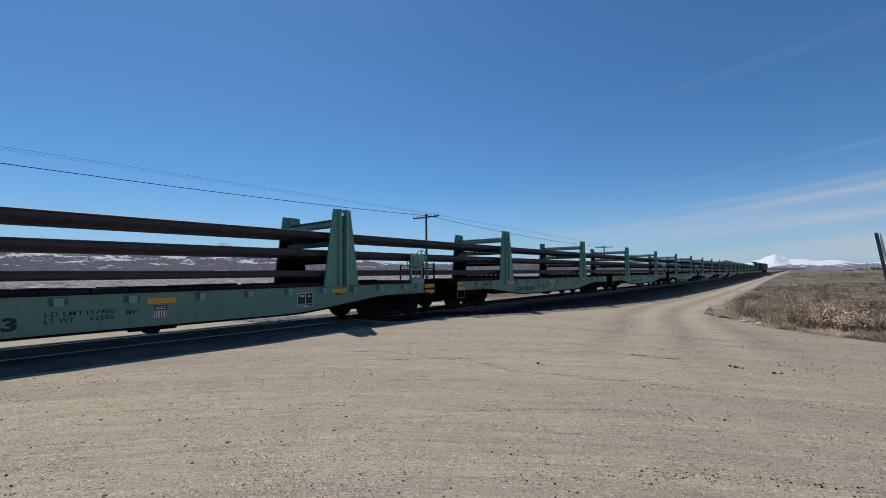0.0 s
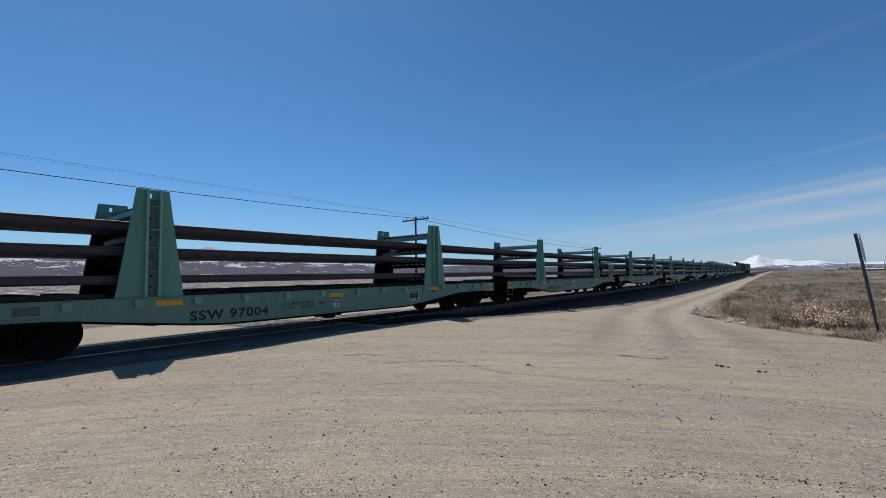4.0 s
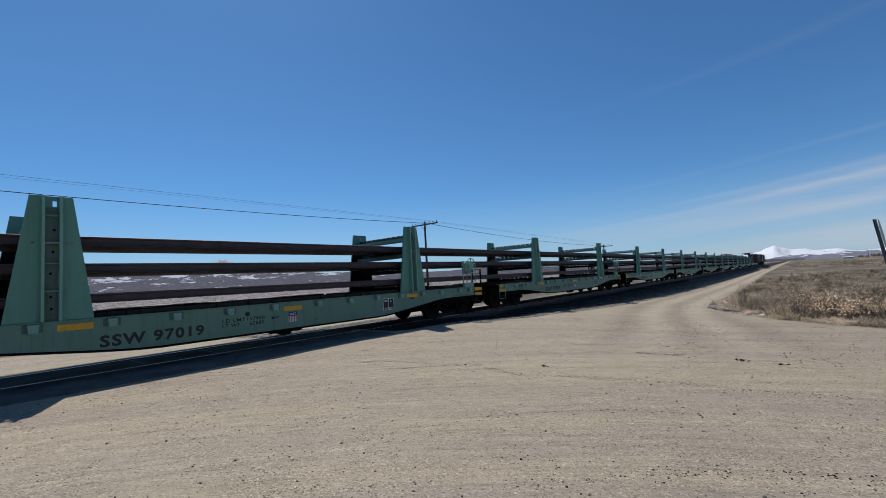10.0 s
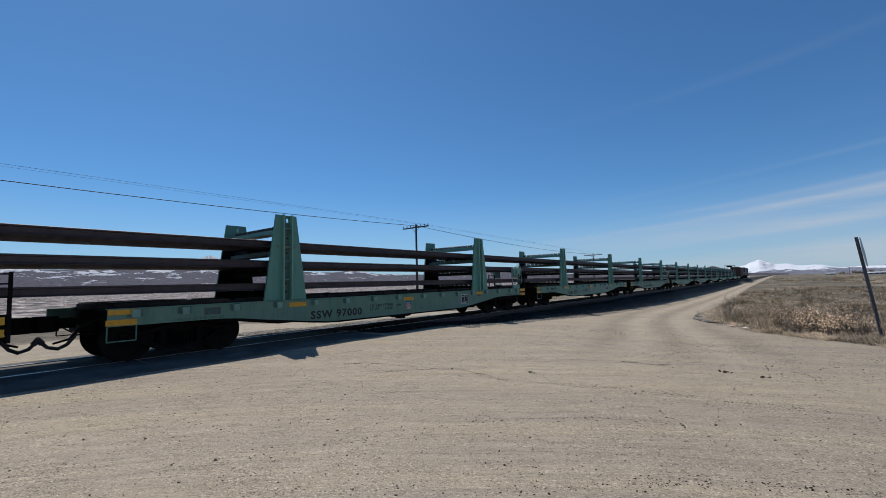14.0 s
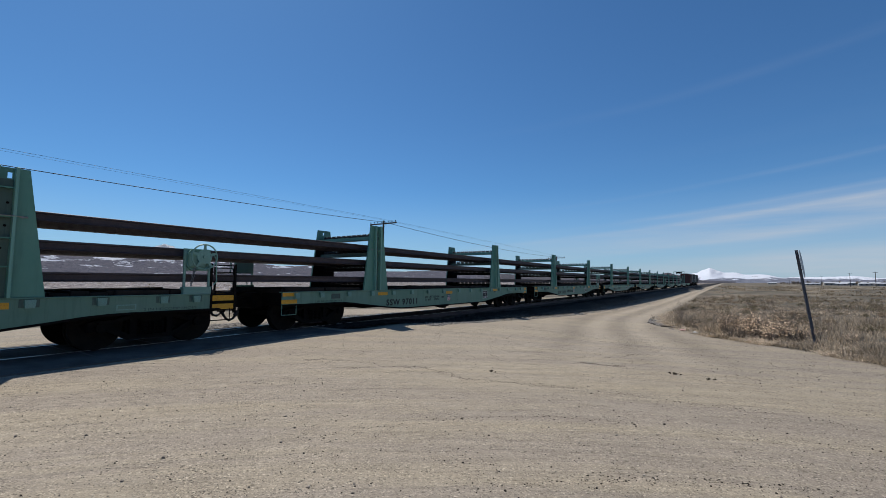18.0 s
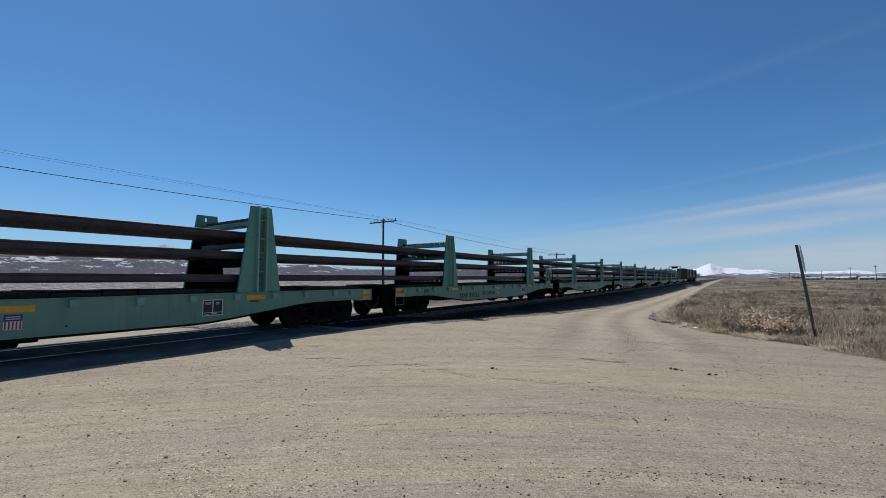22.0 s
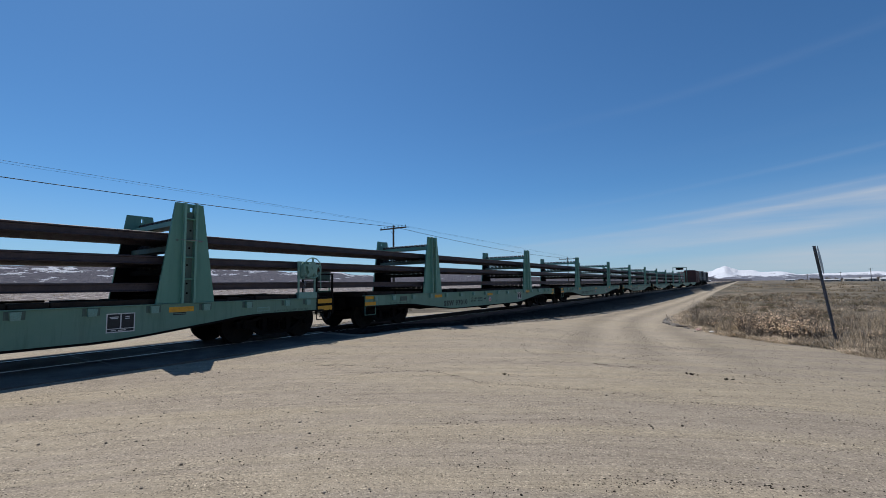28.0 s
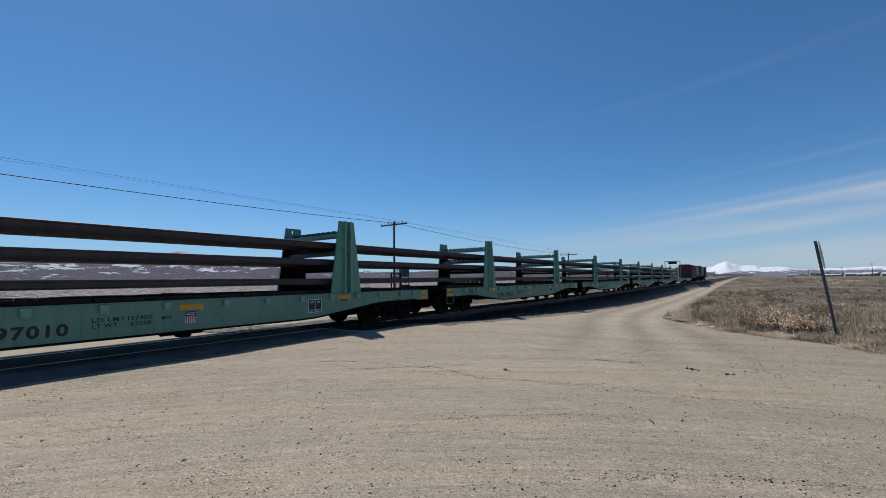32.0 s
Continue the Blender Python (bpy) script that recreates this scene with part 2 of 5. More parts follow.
def plant(name, lo, hi, patch=0.45):
    """Thin dry leaves and stalks, lit through from behind."""
    m = island_stone(name, lo, hi)
    nt = m.node_tree
    b, out = nt.nodes["Principled BSDF"], nt.nodes["Material Output"]
    tr, mx = nt.nodes.new("ShaderNodeBsdfTranslucent"), nt.nodes.new("ShaderNodeMixShader")
    mx.inputs[0].default_value = 0.4
    # stands of one growth differ: grey-olive, brown, bleached straw
    where = nt.nodes.new("ShaderNodeNewGeometry").outputs["Position"]
    stand = noise_node(nt, patch, 5, 0.7, where)
    tone = ramp_node(nt, stand.outputs[0], [(0.34, (0.60, 0.55, 0.50)), (0.43, (0.93, 0.87, 0.79)), (0.50, (1.18, 1.09, 0.99)), (0.57, (1.48, 1.38, 1.26)), (0.66, (1.9, 1.8, 1.64))])
    col = mix_node(nt, 1.0, b.inputs["Base Color"].links[0].from_socket, tone.outputs[0], "MULTIPLY")
    nt.links.new(col.outputs[0], b.inputs["Base Color"])
    nt.links.new(col.outputs[0], tr.inputs[0])
    nt.links.new(b.outputs[0], mx.inputs[1]), nt.links.new(tr.outputs[0], mx.inputs[2]), nt.links.new(mx.outputs[0], out.inputs[0])
    return m


DRY_GRASS = plant("dry_grass", (0.16, 0.138, 0.110), (0.54, 0.475, 0.385))
STRAW_LITTER = plant("straw_litter", (0.28, 0.245, 0.20), (0.68, 0.61, 0.51), 0.9)
DRY_TWIG = island_stone("dry_twigs", (0.10, 0.082, 0.066), (0.31, 0.255, 0.205))
DRY_LEAF = plant("dry_leaves", (0.150, 0.115, 0.082), (0.40, 0.32, 0.23))
WEED_LEAF = plant("curled_weed_leaves", (0.26, 0.20, 0.145), (0.74, 0.63, 0.50))
SAGE = plant("sage_leaves", (0.115, 0.108, 0.070), (0.27, 0.245, 0.165))

# ---- plan ----
TRACK = -11.38        # the track's middle; it runs along y
RAIL_Z = 0.075        # head of the rail above the lot
NEAR = 1.45           # half the width of a car over its racks


def step(a, b, v):
    t = min(1.0, max(0.0, (v - a) / (b - a)))
    return t * t * (3 - 2 * t)


def ground_z(x, y):
    """The lot is level with the crossing and falls away beyond it, beside the raised track bed."""
    away = abs(x - TRACK)
    drop = -1.12 * (1 - math.exp(-max(0.0, y - 8) / 18)) * step(7, 11, y)
    u = max(0.0, y - 10)
    beside = -1.12 * (1 - math.exp(-u * u / (u + 6) / 16))
    drop += (beside - drop) * (1 - step(4, 9, away))
    base = drop if x > TRACK else -0.08 - 0.75 * step(10, 40, y) - 0.25 * step(3, 20, away)
    late = (10.5, 16.0) if x > TRACK else (8.3, 9.6)
    bed = -0.14 + 0.20 * (1 - step(*late, y))
    k = step(1.9, 3.3 + 0.25 * (1 - step(8, 12, y)), away)
    return bed * (1 - k) + base * k


# ---- mesh helpers ----


def part(name, bm, material, parent=None, label=""):
    """Links a bmesh as one mesh object under a thing or part."""
    me = bpy.data.meshes.new(name)
    bm.to_mesh(me)
    bm.free()
    me.materials.append(material)
    ob = new(name, me)
    if parent is not None:
        ob.parent = parent
    if label:
        tagged(ob, label)
    return ob


def share(ob, m, parent=None):
    """Another object on the same mesh, at m within its parent."""
    o = new(ob.name.split(".")[0], ob.data)
    o.parent = parent if parent is not None else ob.parent
    o.matrix_basis = m
    if "label" in ob:
        o["label"] = ob["label"]
    return o


def box(bm, x0, x1, y0, y1, z0, z1, bevel=0.0):
    m = Matrix.LocRotScale(((x0 + x1) / 2, (y0 + y1) / 2, (z0 + z1) / 2), None, (abs(x1 - x0), abs(y1 - y0), abs(z1 - z0)))
    r = bmesh.ops.create_cube(bm, size=1, matrix=m)
    if bevel:
        es = list({e for v in r["verts"] for e in v.link_edges})
        bmesh.ops.bevel(bm, geom=es, offset=bevel, segments=1, affect="EDGES")
    return bm


def rod(bm, a, b, r, n=8, r2=None):
    a, b = Vector(a), Vector(b)
    d = b - a
    m = Matrix.Translation((a + b) / 2) @ d.to_track_quat("Z", "Y").to_matrix().to_4x4()
    bmesh.ops.create_cone(bm, cap_ends=True, segments=n, radius1=r, radius2=r if r2 is None else r2, depth=d.length, matrix=m)
    return bm


def tube(bm, pts, r, n=6):
    for a, b in zip(pts, pts[1:]):
        rod(bm, a, b, r, n)
    return bm


def ring(bm, centre, axis, big, small, n=24, k=6):
    """A round bar bent to a ring."""
    q = Vector(axis).to_track_quat("Z", "Y")
    rows = []
    for i in range(n):
        a = 2 * math.pi * i / n
        row = []
        for j in range(k):
            b = 2 * math.pi * j / k
            p = Vector(((big + small * math.cos(b)) * math.cos(a), (big + small * math.cos(b)) * math.sin(a), small * math.sin(b)))
            row.append(bm.verts.new(Vector(centre) + q @ p))
        rows.append(row)
    for i in range(n):
        for j in range(k):
            bm.faces.new((rows[i][j], rows[(i + 1) % n][j], rows[(i + 1) % n][(j + 1) % k], rows[i][(j + 1) % k]))
    return bm


def prism(bm, outline, x0, x1, axis="x"):
    """An outline in (y, z), drawn out along x (or in (x, z) along y)."""
    def at(u, v, w):
        return (w, u, v) if axis == "x" else (u, w, v)
    a = [bm.verts.new(at(u, v, x0)) for u, v in outline]
    b = [bm.verts.new(at(u, v, x1)) for u, v in outline]
    n = len(outline)
    bm.faces.new(a)
    bm.faces.new(b[::-1])
    for i in range(n):
        bm.faces.new((a[i], b[i], b[(i + 1) % n], a[(i + 1) % n]))
    bmesh.ops.recalc_face_normals(bm, faces=bm.faces[:])
    return bm


def lettering(name, text, size, material, parent, m, label="", width=None, bold=0.0, gap=1.0):
    cu = bpy.data.curves.new(name, "FONT")
    cu.body, cu.size, cu.extrude, cu.resolution_u = text, size, 0.0015, 3
    cu.offset, cu.space_character = bold, gap
    tmp = bpy.data.objects.new(name, cu)
    scene.collection.objects.link(tmp)
    bpy.context.view_layer.update()
    me = bpy.data.meshes.new_from_object(tmp.evaluated_get(bpy.context.evaluated_depsgraph_get()))
    bpy.data.objects.remove(tmp)
    me.materials.clear()
    me.materials.append(material)
    ob = new(name, me)
    ob.parent = parent
    wide = max(v.co.x for v in me.vertices) - min(v.co.x for v in me.vertices)
    ob.matrix_basis = m @ Matrix.Diagonal((width / wide if width else 1.0, 1, 1, 1))
    if label:
        tagged(ob, label)
    return ob


def sweep(bm, pts, r, n=6):
    """One continuous round bar through points."""
    rows = []
    for i, p in enumerate(pts):
        a, b = Vector(pts[max(0, i - 1)]), Vector(pts[min(len(pts) - 1, i + 1)])
        q = (b - a).to_track_quat("Z", "Y")
        rows.append([bm.verts.new(Vector(p) + q @ Vector((r * math.cos(6.2832 * j / n), r * math.sin(6.2832 * j / n), 0))) for j in range(n)])
    for u, v in zip(rows, rows[1:]):
        for j in range(n):
            bm.faces.new((u[j], u[(j + 1) % n], v[(j + 1) % n], v[j]))
    bm.faces.new(rows[0][::-1]), bm.faces.new(rows[-1])
    return bm

# ---- the ground ----


def axis_cuts(stops):
    """Coordinates from (start, end, step) runs."""
    out = []
    for a, b, d in stops:
        n = max(1, round((b - a) / d))
        out += [a + (b - a) * i / n for i in range(n)]
    return out + [stops[-1][1]]


def field_side(x, y):
    """How far (metres) a place lies inside the scrub to the right of the dirt road; negative on the lot and road."""
    line = ((-20, 19.0), (13.3, 2.5), (15.1, 1.93), (15.8, 1.32), (17.2, 0.46), (18.4, -0.47), (20.9, -1.5), (25.0, -2.95), (30.0, -3.5), (40.0, -3.7), (110.0, -4.8), (5000.0, -4.8))
    edge = 19.0
    for (ya, xa), (yb, xb) in zip(line, line[1:]):
        if ya <= y <= yb:
            edge = xa + (xb - xa) * (y - ya) / (yb - ya)
    return x - edge


def mp2_of(nt, co):
    m = nt.nodes.new("ShaderNodeMapping")
    m.inputs["Rotation"].default_value = (0, 0, radians(25))
    m.inputs["Scale"].default_value = (0.55, 1.9, 1)
    nt.links.new(co, m.inputs[0])
    return m.outputs[0]


DRIVE = [(1.5, -6.0), (-0.4, 3.0), (-1.2, 8.0), (-2.5, 14.0), (-4.1, 20.0), (-5.2, 27.0), (-5.7, 40.0), (-6.3, 110.0), (-6.3, 1400.0)]


def wear_at(x, y):
    """Two wheel tracks along the dirt road, pale and packed, with loose darker gravel between and beside them."""
    for (xa, ya), (xb, yb) in zip(DRIVE, DRIVE[1:]):
        if ya <= y <= yb:
            c = xa + (xb - xa) * (y - ya) / (yb - ya) + 0.12 * noise.noise((0, y * 0.2, 9))
            d = x - c
            k = step(6, 14, y)
            track = max(math.exp(-((d - 0.85) / 0.33) ** 2), math.exp(-((d + 0.85) / 0.33) ** 2))
            loose = max(math.exp(-(d / 0.35) ** 2), math.exp(-((abs(d) - 1.75) / 0.4) ** 2))
            return 1 + k * (0.12 * track - 0.19 * loose)
    return 1.0


def ground_material():
    m, nt, b = nodes_of("ground_earth")
    co = nt.nodes.new("ShaderNodeTexCoord").outputs["Object"]
    att = nt.nodes.new("ShaderNodeAttribute")
    att.attribute_name = "cover"
    big = noise_node(nt, 0.35, 5, 0.6, co)
    mid = noise_node(nt, 3.5, 5, 0.65, co)
    fine = noise_node(nt, 55, 4, 0.75, co)
    grit = nt.nodes.new("ShaderNodeTexVoronoi")
    grit.inputs["Scale"].default_value = 78
    nt.links.new(co, grit.inputs["Vector"])
    gsep = nt.nodes.new("ShaderNodeSeparateColor")
    nt.links.new(grit.outputs["Color"], gsep.inputs[0])
    grains = ramp_node(nt, gsep.outputs[0], [(0.0, (0.36,) * 3), (0.09, (0.70,) * 3), (0.3, (0.95,) * 3), (0.7, (1.05,) * 3), (0.89, (1.20,) * 3), (1.0, (1.75,) * 3)])
    lot = ramp_node(nt, big.outputs[0], [(0.3, (0.290, 0.249, 0.194)), (0.7, (0.337, 0.292, 0.230))])
    lot2 = mix_node(nt, 0.5, lot.outputs[0], ramp_node(nt, mid.outputs[0], [(0.25, (0.262, 0.222, 0.177)), (0.75, (0.378, 0.326, 0.262))]).outputs[0])
    # wheel sweeps round the lot: long arcs of yellow fines and of grey, mauve gravel
    mp = nt.nodes.new("ShaderNodeMapping")
    mp.inputs["Location"].default_value = (-5.0, 7.5, 0)
    nt.links.new(co, mp.inputs[0])
    flat = nt.nodes.new("ShaderNodeSeparateXYZ")
    nt.links.new(mp.outputs[0], flat.inputs[0])
    far = nt.nodes.new("ShaderNodeVectorMath")
    far.operation = "LENGTH"
    nt.links.new(mp.outputs[0], far.inputs[0])
    turn = nt.nodes.new("ShaderNodeMath")
    turn.operation = "ARCTAN2"
    nt.links.new(flat.outputs[0], turn.inputs[0]), nt.links.new(flat.outputs[1], turn.inputs[1])
    polar = nt.nodes.new("ShaderNodeCombineXYZ")
    nt.links.new(far.outputs["Value"], polar.inputs[0]), nt.links.new(turn.outputs[0], polar.inputs[1])
    arc_map = nt.nodes.new("ShaderNodeMapping")
    arc_map.inputs["Scale"].default_value = (1.0, 1.3, 1)
    nt.links.new(polar.outputs[0], arc_map.inputs[0])
    arc_n = noise_node(nt, 1.35, 5, 0.62, arc_map.outputs[0])
    arc_n.inputs["Distortion"].default_value = 0.6
    thin_n = noise_node(nt, 5.5, 4, 0.6, arc_map.outputs[0])
    sweeps = ramp_node(nt, arc_n.outputs[0], [(0.30, (0.885, 0.875, 0.885)), (0.44, (0.95, 0.945, 0.955)), (0.53, (1.03, 1.025, 0.995)), (0.68, (1.09, 1.075, 1.0))])
    furrows = ramp_node(nt, thin_n.outputs[0], [(0.33, (0.88,) * 3), (0.45, (0.985,) * 3), (0.60, (1.02,) * 3)])
    broken = mix_node(nt, 0.8, sweeps.outputs[0], furrows.outputs[0], "MULTIPLY")
    lot3 = mix_node(nt, 1.0, lot2.outputs[0], broken.outputs[0], "MULTIPLY")
    road = nt.nodes.new("ShaderNodeAttribute")
    road.attribute_name = "wear"
    worn = mix_node(nt, 1.0, lot3.outputs[0], road.outputs["Color"], "MULTIPLY")
    # loose gravel lies in sweeping bands, packed fines between them
    band = ramp_node(nt, noise_node(nt, 0.8, 4, 0.6, mp2_of(nt, co)).outputs[0], [(0.35, (0.45,) * 3), (0.65, (1.0,) * 3)])
    tint = mix_node(nt, band.outputs[0], (1.035, 1.03, 1.02), (0.97, 0.96, 0.94))
    worn2 = mix_node(nt, 1.0, worn.outputs[0], tint.outputs[0], "MULTIPLY")
    lot3b = mix_node(nt, band.outputs[0], worn2.outputs[0], mix_node(nt, 1.0, worn2.outputs[0], grains.outputs[0], "MULTIPLY").outputs[0])
    # coarser stones pressed into the surface
    cob = nt.nodes.new("ShaderNodeTexVoronoi")
    cob.inputs["Scale"].default_value = 24
    nt.links.new(co, cob.inputs["Vector"])
    csep = nt.nodes.new("ShaderNodeSeparateColor")
    nt.links.new(cob.outputs["Color"], csep.inputs[0])
    pick = ramp_node(nt, csep.outputs[1], [(0.0, (0.5,) * 3), (0.05, (0.6,) * 3), (0.07, (1.0,) * 3), (0.92, (1.0,) * 3), (0.95, (1.3,) * 3)])
    near_c = ramp_node(nt, cob.outputs["Distance"], [(0.22, (1, 1, 1)), (0.34, (0, 0, 0))])
    cobs = mix_node(nt, near_c.outputs[0], (1, 1, 1), pick.outputs[0])
    lot4 = mix_node(nt, 1.0, lot3b.outputs[0], cobs.outputs[0], "MULTIPLY")
    f_big = noise_node(nt, 0.06, 6, 0.6, co)
    sp = nt.nodes.new("ShaderNodeMapping")
    sp.inputs["Scale"].default_value = (0.16, 0.09, 1)
    nt.links.new(co, sp.inputs[0])
    f_str = noise_node(nt, 1.0, 5, 0.65, sp.outputs[0])
    field = ramp_node(nt, f_str.outputs[0], [(0.30, (0.080, 0.068, 0.054)), (0.45, (0.160, 0.133, 0.104)), (0.56, (0.225, 0.190, 0.150)), (0.66, (0.42, 0.36, 0.29))])
    field2 = mix_node(nt, 0.4, field.outputs[0], ramp_node(nt, f_big.outputs[0], [(0.35, (0.095, 0.082, 0.068)), (0.65, (0.23, 0.198, 0.16))]).outputs[0])
    field3 = mix_node(nt, 0.7, field2.outputs[0], ramp_node(nt, mid.outputs[0], [(0.25, (0.6,) * 3), (0.75, (1.35,) * 3)]).outputs[0], "MULTIPLY")
    tufts = ramp_node(nt, noise_node(nt, 0.7, 6, 0.7, mp2_of(nt, co)).outputs[0], [(0.36, (0.55, 0.55, 0.52)), (0.52, (1.0, 1.0, 1.0)), (0.68, (1.5, 1.46, 1.38))])
    field3 = mix_node(nt, 0.8, field3.outputs[0], tufts.outputs[0], "MULTIPLY")
    # strips of bleached straw, olive growth and dark wet ground across the plain
    strip_map = nt.nodes.new("ShaderNodeMapping")
    strip_map.inputs["Scale"].default_value = (0.065, 0.036, 1)
    nt.links.new(co, strip_map.inputs[0])
    strip = noise_node(nt, 1.0, 6, 0.62, strip_map.outputs[0])
    strips = ramp_node(nt, strip.outputs[0], [(0.38, (0.40, 0.40, 0.38)), (0.48, (0.62, 0.63, 0.58)), (0.55, (0.86, 0.86, 0.80)), (0.60, (1.3, 1.25, 1.12)), (0.67, (2.1, 1.95, 1.65))])
    field3 = mix_node(nt, 0.9, field3.outputs[0], strips.outputs[0], "MULTIPLY")
    sepc = nt.nodes.new("ShaderNodeSeparateColor")
    nt.links.new(att.outputs["Color"], sepc.inputs[0])
    peat_map = nt.nodes.new("ShaderNodeMapping")
    peat_map.inputs["Scale"].default_value = (0.13, 0.50, 1)
    nt.links.new(co, peat_map.inputs[0])
    peat_n = noise_node(nt, 1.0, 6, 0.68, peat_map.outputs[0])
    peat = ramp_node(nt, peat_n.outputs[0], [(0.38, (0.030, 0.026, 0.027)), (0.45, (0.085, 0.072, 0.071)), (0.51, (0.165, 0.140, 0.132)), (0.56, (0.26, 0.23, 0.215)), (0.63, (0.50, 0.47, 0.45))])
    field3 = mix_node(nt, sepc.outputs[2], field3.outputs[0], peat.outputs[0])
    jag = nt.nodes.new("ShaderNodeMath")
    jag.operation = "MULTIPLY_ADD"
    jag.inputs[1].default_value = 0.5
    nt.links.new(mid.outputs[0], jag.inputs[0])
    jag2 = nt.nodes.new("ShaderNodeMath")
    jag2.operation = "SUBTRACT"
    nt.links.new(sepc.outputs[0], jag.inputs[2])
    nt.links.new(jag.outputs[0], jag2.inputs[0])
    jag2.inputs[1].default_value = 0.25
    edge = ramp_node(nt, jag2.outputs[0], [(0.42, (0, 0, 0)), (0.58, (1, 1, 1))])
    col = mix_node(nt, edge.outputs[0], lot4.outputs[0], field3.outputs[0])
    # ballast fines along the track bed, near black to hold the train's shade
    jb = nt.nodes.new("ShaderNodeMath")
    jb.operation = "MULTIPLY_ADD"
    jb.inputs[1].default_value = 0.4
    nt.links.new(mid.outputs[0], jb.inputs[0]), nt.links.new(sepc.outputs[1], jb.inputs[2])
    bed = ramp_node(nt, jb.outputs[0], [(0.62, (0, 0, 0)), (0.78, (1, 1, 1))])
    shaded_bedcol = mix_node(nt, 0.9, (0.034, 0.031, 0.028), grains.outputs[0], "MULTIPLY")
    col2 = mix_node(nt, bed.outputs[0], col.outputs[0], shaded_bedcol.outputs[0])
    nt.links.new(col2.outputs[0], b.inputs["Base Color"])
    b.inputs["Roughness"].default_value = 0.95
    b.inputs["Specular IOR Level"].default_value = 0.2
    bump = nt.nodes.new("ShaderNodeBump")
    bump.inputs["Strength"].default_value, bump.inputs["Distance"].default_value = 0.42, 0.02
    add = nt.nodes.new("ShaderNodeMath")
    add.operation = "ADD"
    nt.links.new(fine.outputs[0], add.inputs[0]), nt.links.new(grit.outputs["Distance"], add.inputs[1])
    nt.links.new(add.outputs[0], bump.inputs["Height"])
    # low ridges that the wheels have pushed up along their arcs
    ridges = nt.nodes.new("ShaderNodeBump")
    ridges.inputs["Strength"].default_value, ridges.inputs["Distance"].default_value = 0.5, 0.07
    high = nt.nodes.new("ShaderNodeMath")
    high.operation = "MULTIPLY_ADD"
    high.inputs[1].default_value = 1.6
    nt.links.new(arc_n.outputs[0], high.inputs[0]), nt.links.new(thin_n.outputs[0], high.inputs[2])
    nt.links.new(high.outputs[0], ridges.inputs["Height"])
    nt.links.new(ridges.outputs[0], bump.inputs["Normal"])
    nt.links.new(bump.outputs[0], b.inputs["Normal"])
    return m


def build_ground():
    xs = axis_cuts([(-4800, -600, 420), (-600, -120, 60), (-120, -30, 10), (-30, -15.5, 1.5), (-15.5, -7, 0.3), (-7, 6, 0.25), (6, 20, 1.0),
                    (20, 120, 10), (120, 600, 60), (600, 4800, 420)])
    ys = axis_cuts([(-4800, -300, 500), (-300, -20, 40), (-20, 0, 2), (0, 30, 0.3), (30, 70, 1.0), (70, 300, 10), (300, 900, 60), (900, 4800, 390)])
    nx, ny = len(xs), len(ys)
    pts, cov, wear = [], [], []
    for y in ys:
        for x in xs:
            z = ground_z(x, y)
            near = max(0.0, 1 - math.hypot(x, y) / 90)
            f = field_side(x, y)
            z += near * (0.035 * noise.noise((x * 0.35, y * 0.35, 0)) + 0.012 * noise.noise((x * 1.7, y * 1.7, 3)))
            if f > 0:
                z += 0.10 * min(1, f) * near * (1 + noise.noise((x * 0.9, y * 0.9, 7)))
            if abs(x - TRACK) < 2.2:
                z = min(z, -0.12 if y > 9.2 else 0.055)
            far_side = 1.0 if x < TRACK - 7 - 3 * noise.noise((y * 0.1, 0, 5)) else 0.0
            # green channel: the bed colour darkened where the train's shadow lies
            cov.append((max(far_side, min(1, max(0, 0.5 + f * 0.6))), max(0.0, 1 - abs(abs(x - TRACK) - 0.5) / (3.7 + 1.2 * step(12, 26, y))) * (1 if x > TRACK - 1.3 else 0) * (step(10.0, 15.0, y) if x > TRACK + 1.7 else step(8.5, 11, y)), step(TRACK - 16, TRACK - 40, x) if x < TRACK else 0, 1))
            pts.append((x, y, z))
            # besides the wheel tracks, the tone falls by 15% towards +x
            wv = (wear_at(x, y) if TRACK < x < 8 else 1.0) * (1 - 0.15 * step(-5, 3, x))
            wear.extend((wv, wv, wv, 1.0))
    faces = [(j * nx + i, j * nx + i + 1, (j + 1) * nx + i + 1, (j + 1) * nx + i) for j in range(ny - 1) for i in range(nx - 1)]
    me = bpy.data.meshes.new("ground")
    me.from_pydata(pts, [], faces)
    at = me.color_attributes.new("cover", "FLOAT_COLOR", "POINT")
    at.data.foreach_set("color", [v for c in cov for v in c])
    at = me.color_attributes.new("wear", "FLOAT_COLOR", "POINT")
    at.data.foreach_set("color", wear)
    me.materials.append(ground_material())
    me.polygons.foreach_set("use_smooth", [True] * len(me.polygons))
    ob = new("ground", me)
    tagged(ob, "tan gravel lot and dry brown plain reaching the horizon", "ground", kind="structure")


build_ground()


def build_crossing():
    bm = bmesh.new()
    # cambered asphalt, in three strips beside and between the rails; the near strip is widened to deepen the train's
    # shade on the gravel
    for x0, x1 in ((TRACK - 1.25, TRACK - 0.80), (TRACK - 0.66, TRACK + 0.66), (TRACK + 0.80, TRACK + 2.42)):
        box(bm, x0, x1, -16, 8.6, -0.06, 0.068, 0.01)
    ob = part("road", bm, ASPHALT)
    tagged(ob, "worn dark asphalt road crossing level with the rails", "road", kind="structure")
    for x0, x1, y in ((TRACK - 0.65, TRACK + 0.62, 3.02), (TRACK - 0.65, TRACK + 0.5, 4.48), (TRACK + 0.84, TRACK + 1.5, 3.1)):
        bm = bmesh.new()
